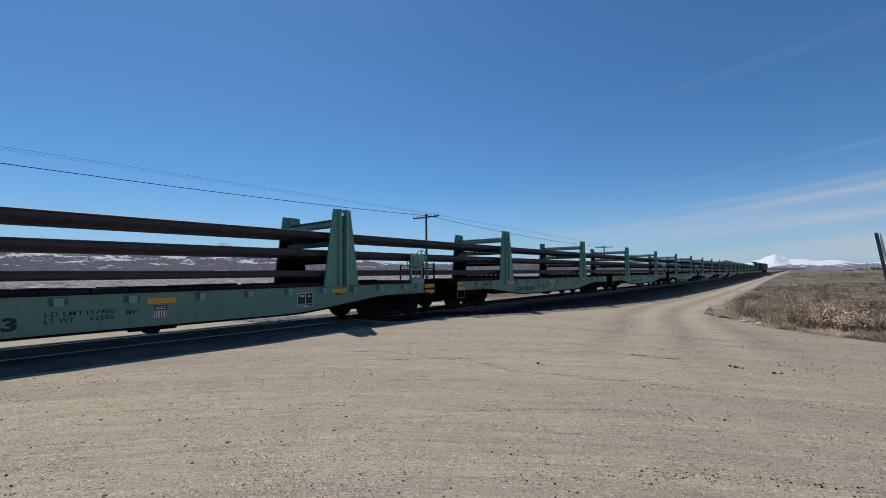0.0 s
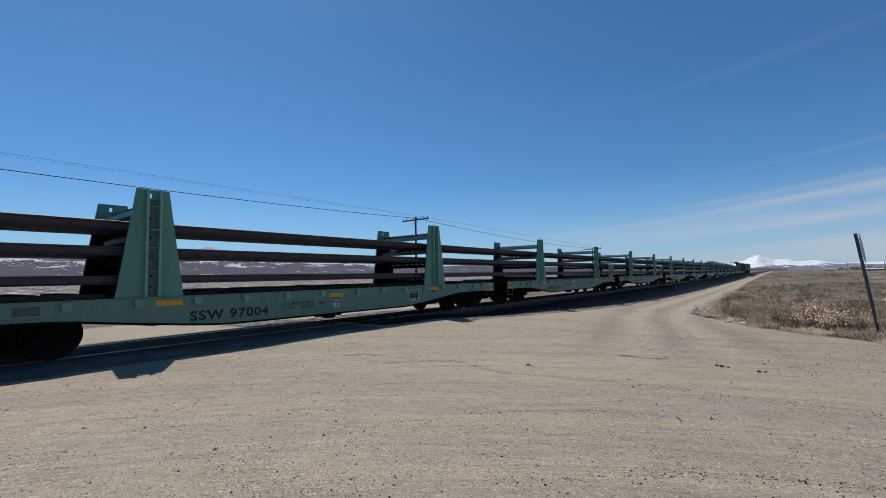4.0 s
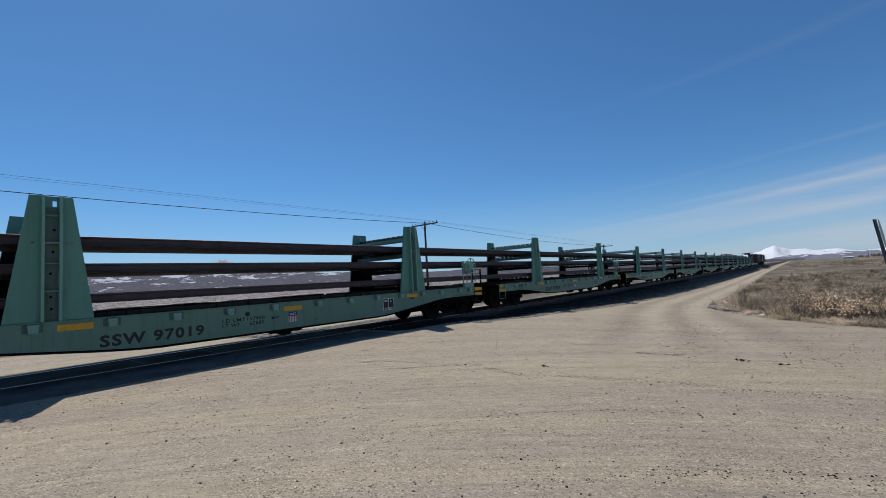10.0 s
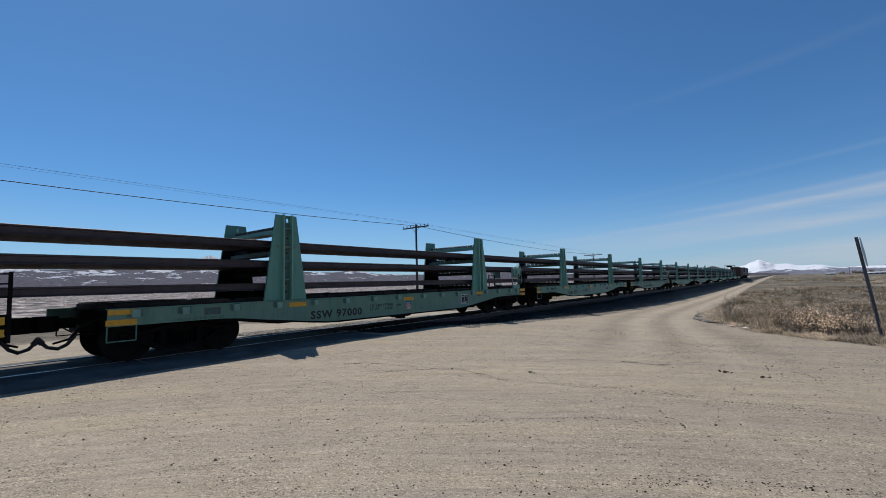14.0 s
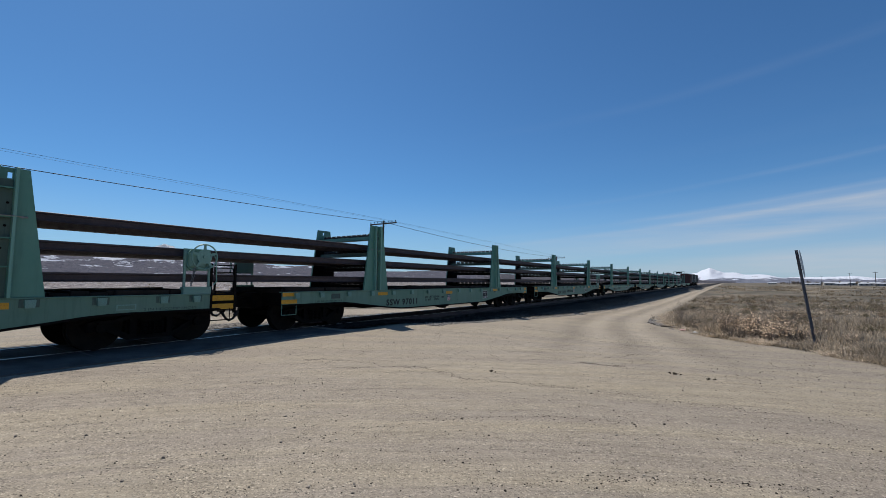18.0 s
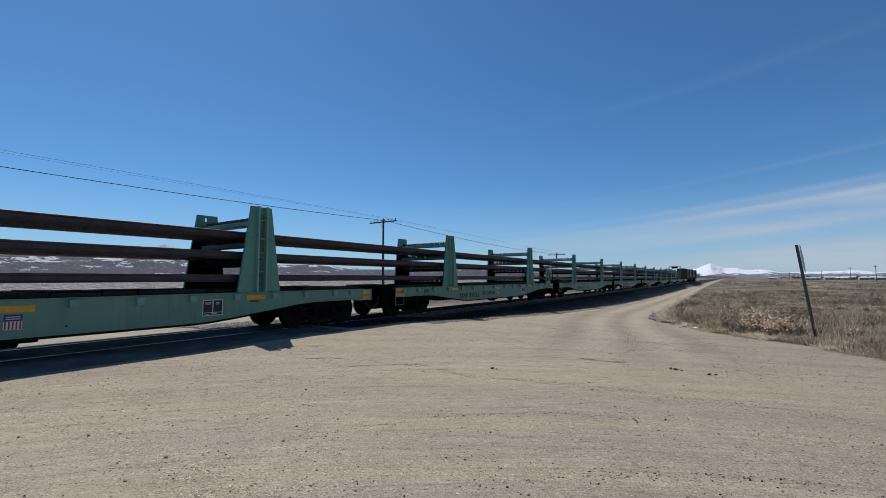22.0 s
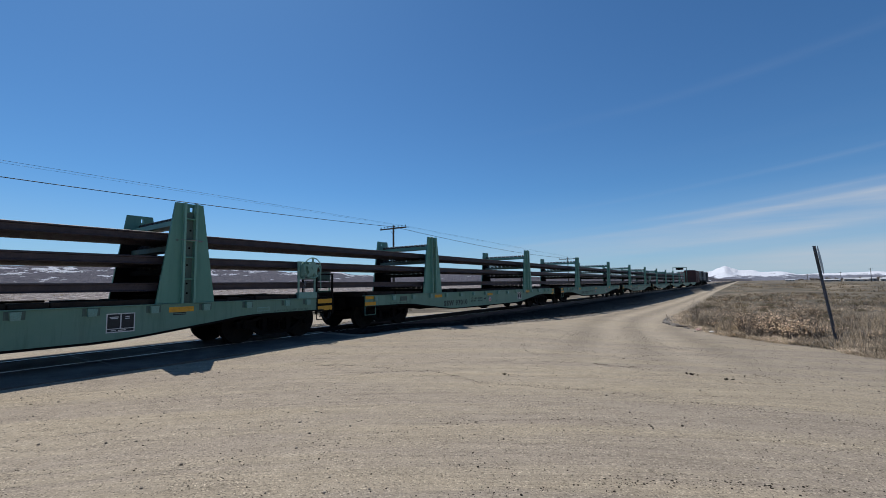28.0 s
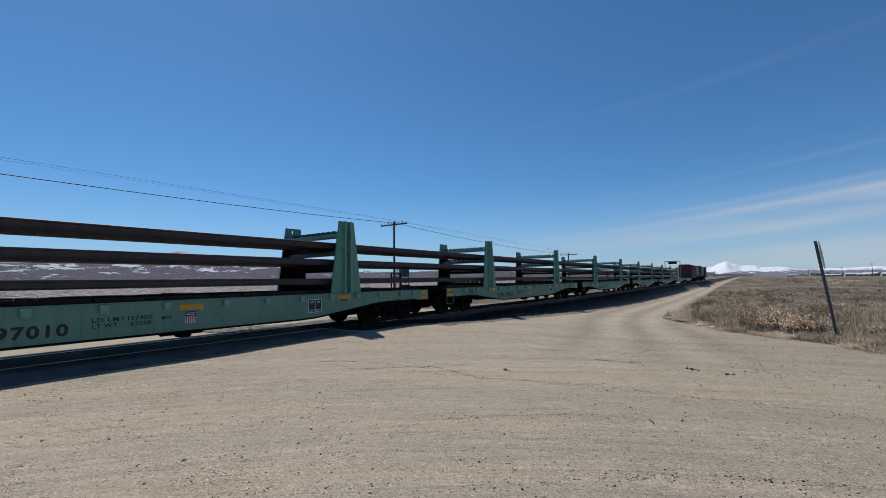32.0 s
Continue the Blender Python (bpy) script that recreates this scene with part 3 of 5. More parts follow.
        box(bm, x0, x1, y - 0.022, y + 0.022, 0.066, 0.072)
        line = part("panel_seam", bm, SEAM, ob, "dull steel seam between crossing panels")
    return line


build_crossing()


def rail_outline(h=0.18, head=0.075, foot=0.15):
    a, b, w = head / 2, foot / 2, 0.009
    return [(-b, 0), (b, 0), (b, 0.012), (w, 0.028), (w, h - 0.045), (a, h - 0.035), (a, h - 0.008), (a - 0.012, h), (-a + 0.012, h), (-a, h - 0.008),
            (-a, h - 0.035), (-w, h - 0.045), (-w, 0.028), (-b, 0.012)]


def build_track():
    track = tagged(new("railway_track"), "steel rails on dark wooden ties in grey ballast", "track", kind="structure")
    for side in (-1, 1):
        bm = bmesh.new()
        prism(bm, [(TRACK + side * 0.755 + u, v + RAIL_Z - 0.18) for u, v in rail_outline()], -40, 1500, "y")
        ob = part("rail", bm, RAIL_RUST, track, "rusty running rail")
        bm = bmesh.new()
        c = TRACK + side * 0.755
        box(bm, c - 0.030, c + 0.030, -40, 1500, RAIL_Z + 0.0005, RAIL_Z + 0.004)
        part("rail_tread", bm, RAIL_HEAD, ob, "bright worn running surface")
    bm = bmesh.new()
    box(bm, -1.3, 1.3, -0.115, 0.115, -0.18, 0, 0.012)
    tie = part("tie", bm, TIE_WOOD, track)
    tie.matrix_basis = pose(TRACK, 9.1, RAIL_Z - 0.185)
    for i in range(1, 180):
        share(tie, pose(TRACK + random.uniform(-0.03, 0.03), 9.1 + 0.5 * i, RAIL_Z - 0.185, 0, 0, random.uniform(-1, 1)), track)


build_track()

# ---- the train ----
moving = []           # things that roll with the train
wheels = []           # wheelsets, keyed in their truck


def sill_outline():
    """Half of a fish-bellied side sill, from its middle to its end, as (y, z): deep in the middle, shallow over the truck."""
    pts = [(0, 0.43), (2.9, 0.43), (3.3, 0.445), (3.9, 0.50), (4.6, 0.58), (5.3, 0.66), (5.7, 0.715), (6.1, 0.745), (6.5, 0.755), (8.30, 0.755), (8.30, 1.085), (0, 1.085)]
    low = [p for p in pts[:-2]]
    return [(-y, z) for y, z in reversed(low)] + low[1:] + [(8.30, 1.085), (-8.30, 1.085)]


def build_truck(parent, y):
    truck = new("truck")
    truck.parent = parent
    truck.location = (0, y, 0)
    for sx in (-1, 1):
        bm = bmesh.new()
        x = sx * 0.99
        top = [(-1.12, 0.46), (-1.12, 0.56), (-0.98, 0.60), (-0.72, 0.59), (-0.36, 0.70), (0.36, 0.70), (0.72, 0.59), (0.98, 0.60), (1.12, 0.56), (1.12, 0.46),
               (0.76, 0.48), (0.42, 0.60), (-0.42, 0.60), (-0.76, 0.48)]
        prism(bm, top, x - 0.07, x + 0.07)
        for s_ in (-1, 1):
            prism(bm, [(s_ * u, v) for u, v in ((0.76, 0.482), (1.12, 0.462), (1.12, 0.38), (0.82, 0.39), (0.44, 0.17), (0, 0.17), (0, 0.255), (0.40, 0.27))], x - 0.065, x + 0.065)
            box(bm, x - 0.06, x + 0.06, s_ * 0.29, s_ * 0.41, 0.26, 0.62)
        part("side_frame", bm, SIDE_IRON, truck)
        # added dark backing that stops sunlight between the springs
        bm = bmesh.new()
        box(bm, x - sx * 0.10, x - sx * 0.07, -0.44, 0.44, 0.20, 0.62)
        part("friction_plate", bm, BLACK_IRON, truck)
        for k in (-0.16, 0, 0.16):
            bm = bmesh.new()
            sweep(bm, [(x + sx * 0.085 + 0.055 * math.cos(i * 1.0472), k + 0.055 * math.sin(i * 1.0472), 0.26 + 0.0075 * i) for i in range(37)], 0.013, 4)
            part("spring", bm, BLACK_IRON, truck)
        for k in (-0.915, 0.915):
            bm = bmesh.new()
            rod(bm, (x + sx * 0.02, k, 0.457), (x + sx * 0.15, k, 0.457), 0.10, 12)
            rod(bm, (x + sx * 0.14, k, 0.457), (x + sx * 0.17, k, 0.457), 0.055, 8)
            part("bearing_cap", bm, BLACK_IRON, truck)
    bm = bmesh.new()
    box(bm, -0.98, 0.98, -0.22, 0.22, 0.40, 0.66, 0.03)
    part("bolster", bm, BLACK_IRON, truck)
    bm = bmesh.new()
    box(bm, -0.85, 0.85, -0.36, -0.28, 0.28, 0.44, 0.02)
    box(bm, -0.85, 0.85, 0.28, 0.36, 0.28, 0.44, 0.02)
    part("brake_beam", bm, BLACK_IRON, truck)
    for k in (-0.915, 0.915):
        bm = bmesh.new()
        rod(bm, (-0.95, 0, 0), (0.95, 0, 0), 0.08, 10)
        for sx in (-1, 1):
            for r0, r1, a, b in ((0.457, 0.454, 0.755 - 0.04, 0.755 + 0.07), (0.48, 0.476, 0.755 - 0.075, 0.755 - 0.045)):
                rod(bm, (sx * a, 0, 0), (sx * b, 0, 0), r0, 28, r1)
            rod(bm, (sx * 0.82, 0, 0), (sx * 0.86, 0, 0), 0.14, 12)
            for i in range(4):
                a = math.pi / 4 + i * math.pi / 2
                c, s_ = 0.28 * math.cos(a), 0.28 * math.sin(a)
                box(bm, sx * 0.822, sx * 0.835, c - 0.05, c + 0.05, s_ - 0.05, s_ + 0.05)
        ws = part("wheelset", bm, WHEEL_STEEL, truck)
        ws.location = (0, k, 0.457)
    return truck


BEAMS = (1.365, 1.945, 2.47, 3.03)      # tops of the rack's cross beams


def build_rack(parent, y):
    """A rack: two braced posts and four roller beams between them, standing on the car at y."""
    at = Matrix.Translation((0, y, 0))
    for sx in (-1, 1):
        a = NEAR - 0.13
        bm = bmesh.new()
        # plate with a slot cut near its top
        for q in ([(-0.60, 1.10), (0.60, 1.10), (0.3154, 3.12), (-0.3154, 3.12)], [(-0.3154, 3.12), (0.015, 3.12), (0.015, 3.22), (-0.3013, 3.22)],
                  [(0.075, 3.12), (0.3154, 3.12), (0.3013, 3.22), (0.075, 3.22)], [(-0.3013, 3.22), (0.3013, 3.22), (0.29, 3.30), (-0.29, 3.30)]):
            prism(bm, q, sx * a, sx * (a + 0.02))
        post = part("post", bm, GREEN_POST, parent, "tapering sea-green rack post")
        post.matrix_basis = at
        for k in (-1, 1):
            bm = bmesh.new()
            prism(bm, [(k * 0.598, 1.102), (k * 0.13, 1.102), (k * 0.13, 3.298), (k * 0.289, 3.298)], sx * (a + 0.02), sx * (a + 0.055))
            part("side_plate", bm, GREEN_POST, post)
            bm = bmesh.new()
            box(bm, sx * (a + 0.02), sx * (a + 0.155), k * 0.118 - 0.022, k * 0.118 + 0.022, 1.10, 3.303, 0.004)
            part("rib", bm, LIT_RIB_PAINT, post, "stiffening rib in paler paint that stands in for sky light")
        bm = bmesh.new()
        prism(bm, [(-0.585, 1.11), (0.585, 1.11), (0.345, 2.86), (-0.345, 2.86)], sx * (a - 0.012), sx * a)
        part("wear_plate", bm, BLACK_IRON, post, "black plate on the post's inner face")
        for z in (1.62, 2.10, 2.46, 2.95):
            bm = bmesh.new()
            box(bm, sx * (a + 0.03), sx * (a + 0.11), -0.10, 0.10, z - 0.012, z + 0.012)
            part("web_plate", bm, GREEN_POST, post)
        bm = bmesh.new()
        rod(bm, (sx * (a + 0.06), 0.20, 2.47), (sx * (a + 0.06), 0.30, 2.475), 0.016, 8)
        box(bm, sx * (a + 0.05), sx * (a + 0.075), 0.22, 0.25, 2.45, 2.49, 0.004)
        rod(bm, (sx * (a + 0.158), -0.20, 2.47), (sx * (a + 0.158), 0.20, 2.47), 0.008, 5)
        part("lock_pin", bm, STEEL_GREY, post, "bare steel lock pin")
        bm = bmesh.new()
        rod(bm, (sx * (a + 0.05), -0.24, 2.47), (sx * (a + 0.064), -0.24, 2.47), 0.028, 10)
        part("pin_hole", bm, DARK_STREAKED_GREEN, post)
        bm = bmesh.new()
        box(bm, sx * (a + 0.018), sx * (a + 0.026), -0.094, 0.094, 1.10, 3.10)
        part("channel_web", bm, DARK_STREAKED_GREEN, post, "dirty green web between two ribs")
        for z in (1.31, 1.52, 1.93, 2.31, 2.70):
            bm = bmesh.new()
            rod(bm, (sx * (a + 0.020), 0.045 * math.sin(z * 31), z), (sx * (a + 0.03), 0.045 * math.sin(z * 31), z), 0.022, 8)
            part("bolt_hole", bm, BLACK_IRON, post)
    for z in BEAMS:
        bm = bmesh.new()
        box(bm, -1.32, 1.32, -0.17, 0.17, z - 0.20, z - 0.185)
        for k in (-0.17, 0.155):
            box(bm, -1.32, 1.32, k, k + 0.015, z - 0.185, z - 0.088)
        # beams step darker downwards: post green, dark green, then black
        beam = part("cross_beam", bm, GREEN_POST if z > 3 else DARK_STREAKED_GREEN if z > 2 else BLACK_IRON, parent)
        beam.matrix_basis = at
        # a spool that turns between two round flanges on a pedestal
        bm = bmesh.new()
        rod(bm, (-0.085, 0, 0), (0.085, 0, 0), 0.030, 8)
        for k in (-0.085, 0.065):
            rod(bm, (k, 0, 0.004), (k + 0.02, 0, 0.004), 0.058, 12)
        box(bm, -0.012, 0.012, -0.09, 0.09, -0.15, -0.02)
        box(bm, -0.05, 0.05, -0.15, 0.15, -0.162, -0.150)
        roller = part("roller", bm, ROLLER_STEEL, beam, "dark steel roller with two round flanges")
        roller.matrix_basis = pose(-1.17, 0, z - 0.032)
        for i in range(1, 10):
            share(roller, pose(-1.17 + 0.26 * i, 0, z - 0.032), beam)


def build_brake(parent):
    """The hand brake on the car's end, with its wheel, chain and crossover railing (near side, far end)."""
    brake = new("hand_brake")
    brake.parent = parent
    x, y = NEAR - 0.11, 7.76
    bm = bmesh.new()
    box(bm, x - 0.10, x + 0.06, y - 0.31, y + 0.31, 1.085, 1.26, 0.01)
    for k in (-0.29, 0.25):
        box(bm, x - 0.04, x, y + k, y + k + 0.05, 1.26, 2.05, 0.006)
    box(bm, x - 0.05, x - 0.035, y - 0.29, y + 0.30, 1.62, 2.12)
    part("stand", bm, POCKET, brake, "pale green bracket of welded plate")
    bm = bmesh.new()
    box(bm, x - 0.03, x + 0.06, y - 0.24, y + 0.22, 1.64, 2.10, 0.08)
    rod(bm, (x - 0.03, y + 0.06, 1.93), (x + 0.09, y + 0.06, 1.93), 0.17, 14, 0.12)
    rod(bm, (x + 0.08, y, 1.93), (x + 0.12, y, 1.93), 0.05, 8)
    part("gear_case", bm, POCKET, brake)
    bm = bmesh.new()
    c = (x + 0.13, y + 0.09, 1.94)
    rod(bm, (c[0] - 0.012, c[1], c[2]), (c[0] + 0.004, c[1], c[2]), 0.165, 20)
    rod(bm, (c[0], c[1], c[2]), (c[0] + 0.035, c[1], c[2]), 0.045, 10)
    ring(bm, c, (1, 0, 0.0), 0.285, 0.017, 28, 6)
    for i in range(5):
        a = math.radians(90 + 72 * i)
        u, v = math.cos(a), math.sin(a)
        prism(bm, [(c[1] + u * r - v * w, c[2] + v * r + u * w) for r, w in ((0.13, -0.036), (0.285, -0.020), (0.285, 0.020), (0.13, 0.036))], c[0] - 0.010, c[0] + 0.010)
    part("hand_wheel", bm, POCKET, brake, "spoked green hand wheel")
    bm = bmesh.new()
    for i in range(7):
        ring(bm, (x + 0.05, y - 0.07 - 0.012 * i, 1.70 - 0.065 * i), (1, 0, 0) if i % 2 else (0, 1, 0), 0.03, 0.010, 10, 4)
    part("chain", bm, STEEL_GREY, brake, "bare steel chain")
    bm = bmesh.new()
    tube(bm, [(x + 0.12, y + 0.31, 1.30), (x + 0.12, y + 0.39, 1.38), (x + 0.12, y + 0.36, 1.9), (x + 0.05, y + 0.3, 2.05)], 0.014)
    part("release_rod", bm, POCKET, brake)
    for sx in (1,):
        bm = bmesh.new()
        for k in (8.095, 8.68):
            box(bm, sx * 1.30, sx * 1.345, k - 0.028, k + 0.028, 1.05, 1.80, 0.006)
        for z in (1.38, 1.60, 1.765):
            rod(bm, (sx * 1.32, 8.095, z), (sx * 1.32, 8.68, z), 0.013, 6)
        part("grab_rail", bm, BLACK_IRON, brake, "black steel railing")
    bm = bmesh.new()
    box(bm, 0.25, 1.36, 8.30, 8.66, 1.03, 1.06, 0.004)
    part("platform", bm, BLACK_IRON, brake)
    return brake


def build_coupler(parent, k):
    cp = new("coupler")
    cp.parent = parent
    bm = bmesh.new()
    box(bm, -0.13, 0.13, min(k * 8.1, k * 8.8), max(k * 8.1, k * 8.8), 0.72, 0.92, 0.03)
    part("shank", bm, BLACK_IRON, cp)
    bm = bmesh.new()
    box(bm, -0.38, 0.38, min(k * 8.2, k * 8.52), max(k * 8.2, k * 8.52), 0.62, 1.06, 0.03)
    part("draft_gear", bm, BLACK_IRON, cp)
    bm = bmesh.new()
    tube(bm, [(1.2, k * 8.3, 0.95), (1.1, k * 8.62, 0.80), (0.75, k * 8.72, 0.55), (0.5, k * 8.9, 0.47)], 0.02, 6)
    part("brake_pipe", bm, BLACK_IRON, cp)
    bm = bmesh.new()
    prism(bm, [(-0.20, k * 8.78), (0.05, k * 8.75), (0.20, k * 8.85), (0.20, k * 9.08), (0.06, k * 9.16), (-0.02, k * 9.02), (-0.20, k * 9.12)], 0.67, 0.97)
    for v in bm.verts:
        v.co = (v.co.y, v.co.z, v.co.x)
    part("knuckle", bm, BLACK_IRON, cp)
    bm = bmesh.new()
    pts = [(0.80, k * 8.60, 0.80), (0.83, k * 8.66, 0.60), (0.82, k * 8.76, 0.46), (0.78, k * 8.88, 0.39), (0.73, k * 9.02, 0.43), (0.70, k * 9.10, 0.52)]
    sweep(bm, pts, 0.032, 8)
    rod(bm, (0.70, k * 9.08, 0.50), (0.67, k * 9.16, 0.60), 0.05, 8)
    part("air_hose", bm, HOSE, cp, "drooping black rubber air hose")
    bm = bmesh.new()
    tube(bm, [(1.32, k * 8.45, 0.66), (0.8, k * 8.62, 0.62), (0.2, k * 8.72, 0.74)], 0.014)
    part("uncoupling_rod", bm, BLACK_IRON, cp)
    return cp


def build_flatcar():
    """One flat car of the rail train, its middle at the origin and the rails' heads at z = 0."""
    car = new("rail_flatcar")
    bm = bmesh.new()
    for sx in (-1, 1):
        # the sill under the hand brake stops short, at the step
        end = 8.05 if sx > 0 else 8.30
        prism(bm, [(min(end, y), z) for y, z in sill_outline()], sx * 1.36, sx * 1.39)
        box(bm, sx * 1.24, sx * 1.42, -8.3, end, 1.075, 1.098, 0.004)
    part("side_sill", bm, GREEN, car, "faded sea-green fish-belly steel side sill")
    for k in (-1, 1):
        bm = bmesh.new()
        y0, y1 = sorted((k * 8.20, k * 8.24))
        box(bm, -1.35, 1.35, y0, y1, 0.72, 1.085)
        part("end_sill", bm, BLACK_IRON, car, "black end sill")
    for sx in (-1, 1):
        # lower flange that follows the belly; its extra depth stands for shade under the car
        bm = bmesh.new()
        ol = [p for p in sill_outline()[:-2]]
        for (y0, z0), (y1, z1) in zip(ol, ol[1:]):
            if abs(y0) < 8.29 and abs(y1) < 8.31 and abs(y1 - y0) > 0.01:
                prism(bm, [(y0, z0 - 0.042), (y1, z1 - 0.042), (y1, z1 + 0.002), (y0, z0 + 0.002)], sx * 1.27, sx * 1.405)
        part("lower_flange", bm, BLACK_IRON, car, "grimy black lower flange, deepened to stand for the shaded underside")
        # rotten timber curb along the deck's edge, in uneven lengths
        y = -8.2
        while y < 8.1:
            n = min(random.uniform(0.5, 1.7), 8.2 - y)
            if not any(y - 0.62 < c < y + n + 0.62 for c in (-4.572, 4.572)):
                bm = bmesh.new()
                h = random.uniform(0.040, 0.075)
                box(bm, sx * 1.20, sx * (1.32 + random.uniform(-0.02, 0.03)), y + 0.01, y + n - 0.01, 1.098, 1.135 + h, 0.012)
                for v in bm.verts:
                    if v.co.z > 1.12:
                        v.co.z += 0.02 * noise.noise((v.co.y * 3, sx, y))
                part("curb_timber", bm, DECK_WOOD, car)
            y += n
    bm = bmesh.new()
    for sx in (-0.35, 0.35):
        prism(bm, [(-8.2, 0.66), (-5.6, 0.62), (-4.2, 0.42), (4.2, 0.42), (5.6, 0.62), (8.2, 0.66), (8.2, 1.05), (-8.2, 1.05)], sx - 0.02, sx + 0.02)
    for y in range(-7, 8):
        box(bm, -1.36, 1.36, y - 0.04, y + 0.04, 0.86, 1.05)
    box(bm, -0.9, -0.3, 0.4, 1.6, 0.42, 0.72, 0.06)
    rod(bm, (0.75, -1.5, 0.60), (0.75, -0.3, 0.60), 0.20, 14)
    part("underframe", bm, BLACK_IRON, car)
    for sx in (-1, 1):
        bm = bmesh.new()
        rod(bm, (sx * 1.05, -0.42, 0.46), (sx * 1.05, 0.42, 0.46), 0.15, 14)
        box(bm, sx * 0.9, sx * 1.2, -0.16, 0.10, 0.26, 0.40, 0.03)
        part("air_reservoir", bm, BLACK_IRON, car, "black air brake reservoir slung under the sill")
    # deck of cross planks, a little uneven at the edge
    bm = bmesh.new()
    box(bm, -1.24, 1.24, -8.26, 8.26, 1.06, 1.11)
    part("deck", bm, DECK_WOOD, car)
    for i in range(55):
        y = -8.1 + i * 0.3
        if abs(abs(y) - 4.572) < 0.5:
            continue
        bm = bmesh.new()
        e = random.uniform(-0.03, 0.03)
        box(bm, -1.22 + e, 1.22 + e, y - 0.142, y + 0.142, 1.10, 1.172 + random.uniform(-0.022, 0.024), 0.006)
        part("deck_plank", bm, DECK_WOOD, car)
    for k in (-1, 1):
        build_truck(car, k * 6.95)
        build_rack(car, k * 4.572)
        build_coupler(car, k)
    build_brake(car)
    # stake pockets
    bm = bmesh.new()
    prism(bm, [(-0.075, 1.06), (0.075, 1.06), (0.062, 0.915), (-0.062, 0.915)], 0, 0.085)
    pocket = part("stake_pocket", bm, POCKET, car)
    places = [-7.86, -6.97, -5.885, -4.80, -3.715, -2.63, -1.545, -0.46, 0.81, 1.87, 2.90, 3.93, 4.97, 5.98, 7.06, 7.73]
    pocket.location = (1.39, places[0], 0)
    for y in places[1:]:
        share(pocket, pose(1.39, y, 0), car)
    for y in places:
        share(pocket, pose(-1.39, -y, 0, 0, 0, 180), car)
    bm = bmesh.new()
    box(bm, 0, 0.007, -0.135, 0.135, 0.925, 1.068, 0.003)
    backing = part("pocket_plate", bm, DARK_STREAKED_GREEN, car, "dark green plate behind a stake pocket")
    backing.location = (1.388, places[0], 0)
    for y in places[1:]:
        share(backing, pose(1.388, y, 0), car)
    for sx in (1, -1):
        t = Matrix.Identity(4) if sx > 0 else pose(0, 0, 0, 0, 0, 180)
        bm = bmesh.new()
        box(bm, 1.391, 1.396, -0.25, 0.25, -0.055, 0.055)
        stripe = part("reflector_stripe", bm, YELLOW, car, "yellow reflective stripe")
        stripe.matrix_basis = t @ pose(0, -4.24, 0.965)
        for y, z in ((0.05, 0.93), (4.47, 0.965)):
            share(stripe, t @ pose(0, y, z), car)
        for y in (-8.05,):
            share(stripe, t @ pose(0.012, y, 1.03), car)
            share(stripe, t @ pose(0.012, y - 0.03, 0.83), car)
        # yellow boards on the step bracket
        for y in (8.375,):
            wide = Matrix.Diagonal((1, 1.02, 1.15, 1))
            share(stripe, t @ pose(-0.02, y, 0.99) @ wide, car)
            share(stripe, t @ pose(-0.02, y, 0.79) @ wide, car)
        bm = bmesh.new()
        if sx > 0:
            for k in (8.095, 8.68):
                box(bm, 1.30, 1.362, k - 0.03, k + 0.03, 0.62, 1.10, 0.005)
            for z in (0.71, 0.89, 1.075):
                box(bm, 1.315, 1.335, 8.10, 8.67, z - 0.02, z + 0.02)
            ob = part("step_bracket", bm, BLACK_IRON, car, "black step frame carrying yellow boards")
        else:
            box(bm, 1.33, 1.365, 8.02, 8.72, 0.72, 1.085, 0.004)
            box(bm, 1.365, 1.385, 8.66, 8.72, 0.70, 1.09, 0.004)
            ob = part("step_bracket", bm, GREEN, car, "green step plate carrying yellow boards")
        ob.matrix_basis = t
        for y in (8.32, -8.05):
            bm = bmesh.new()
            tube(bm, [(1.38, y - 0.25, 0.75), (1.38, y - 0.25, 0.47), (1.38, y + 0.22, 0.47), (1.38, y + 0.22, 0.75)], 0.013)
            ob = part("step_rung", bm, BLACK_IRON if y > 0 else GREEN, car)
            ob.matrix_basis = t
        bm = bmesh.new()
        rod(bm, (1.385, 0.73, 0.585), (1.396, 0.73, 0.585), 0.020, 10)
        ob = part("drain_hole", bm, LETTER, car)
        ob.matrix_basis = t
        # road stencil box
        bm = bmesh.new()
        for a, b, c, d in ((-0.28, 0.28, 0.19, 0.21), (-0.28, 0.28, -0.21, -0.19), (-0.28, -0.26, -0.19, 0.19), (0.26, 0.28, -0.19, 0.19), (-0.012, 0.012, -0.12, 0.19), (-0.26, 0.26, -0.135, -0.12)):
            box(bm, 1.3915, 1.3945, a, b, c, d)
        st = part("stencil_frame", bm, WHITE, car, "white stencil frame")
        st.matrix_basis = t @ pose(0, 3.37, 0.765) @ Matrix.Diagonal((1, 0.84, 0.88, 1))
        bm = bmesh.new()
        box(bm, 1.3905, 1.3925, -0.265, 0.265, -0.195, 0.195)
        ob = part("stencil_panel", bm, LETTER, car, "black stencil panel")
        ob.matrix_basis = t @ pose(0, 3.37, 0.765) @ Matrix.Diagonal((1, 0.84, 0.88, 1))
        bm = bmesh.new()
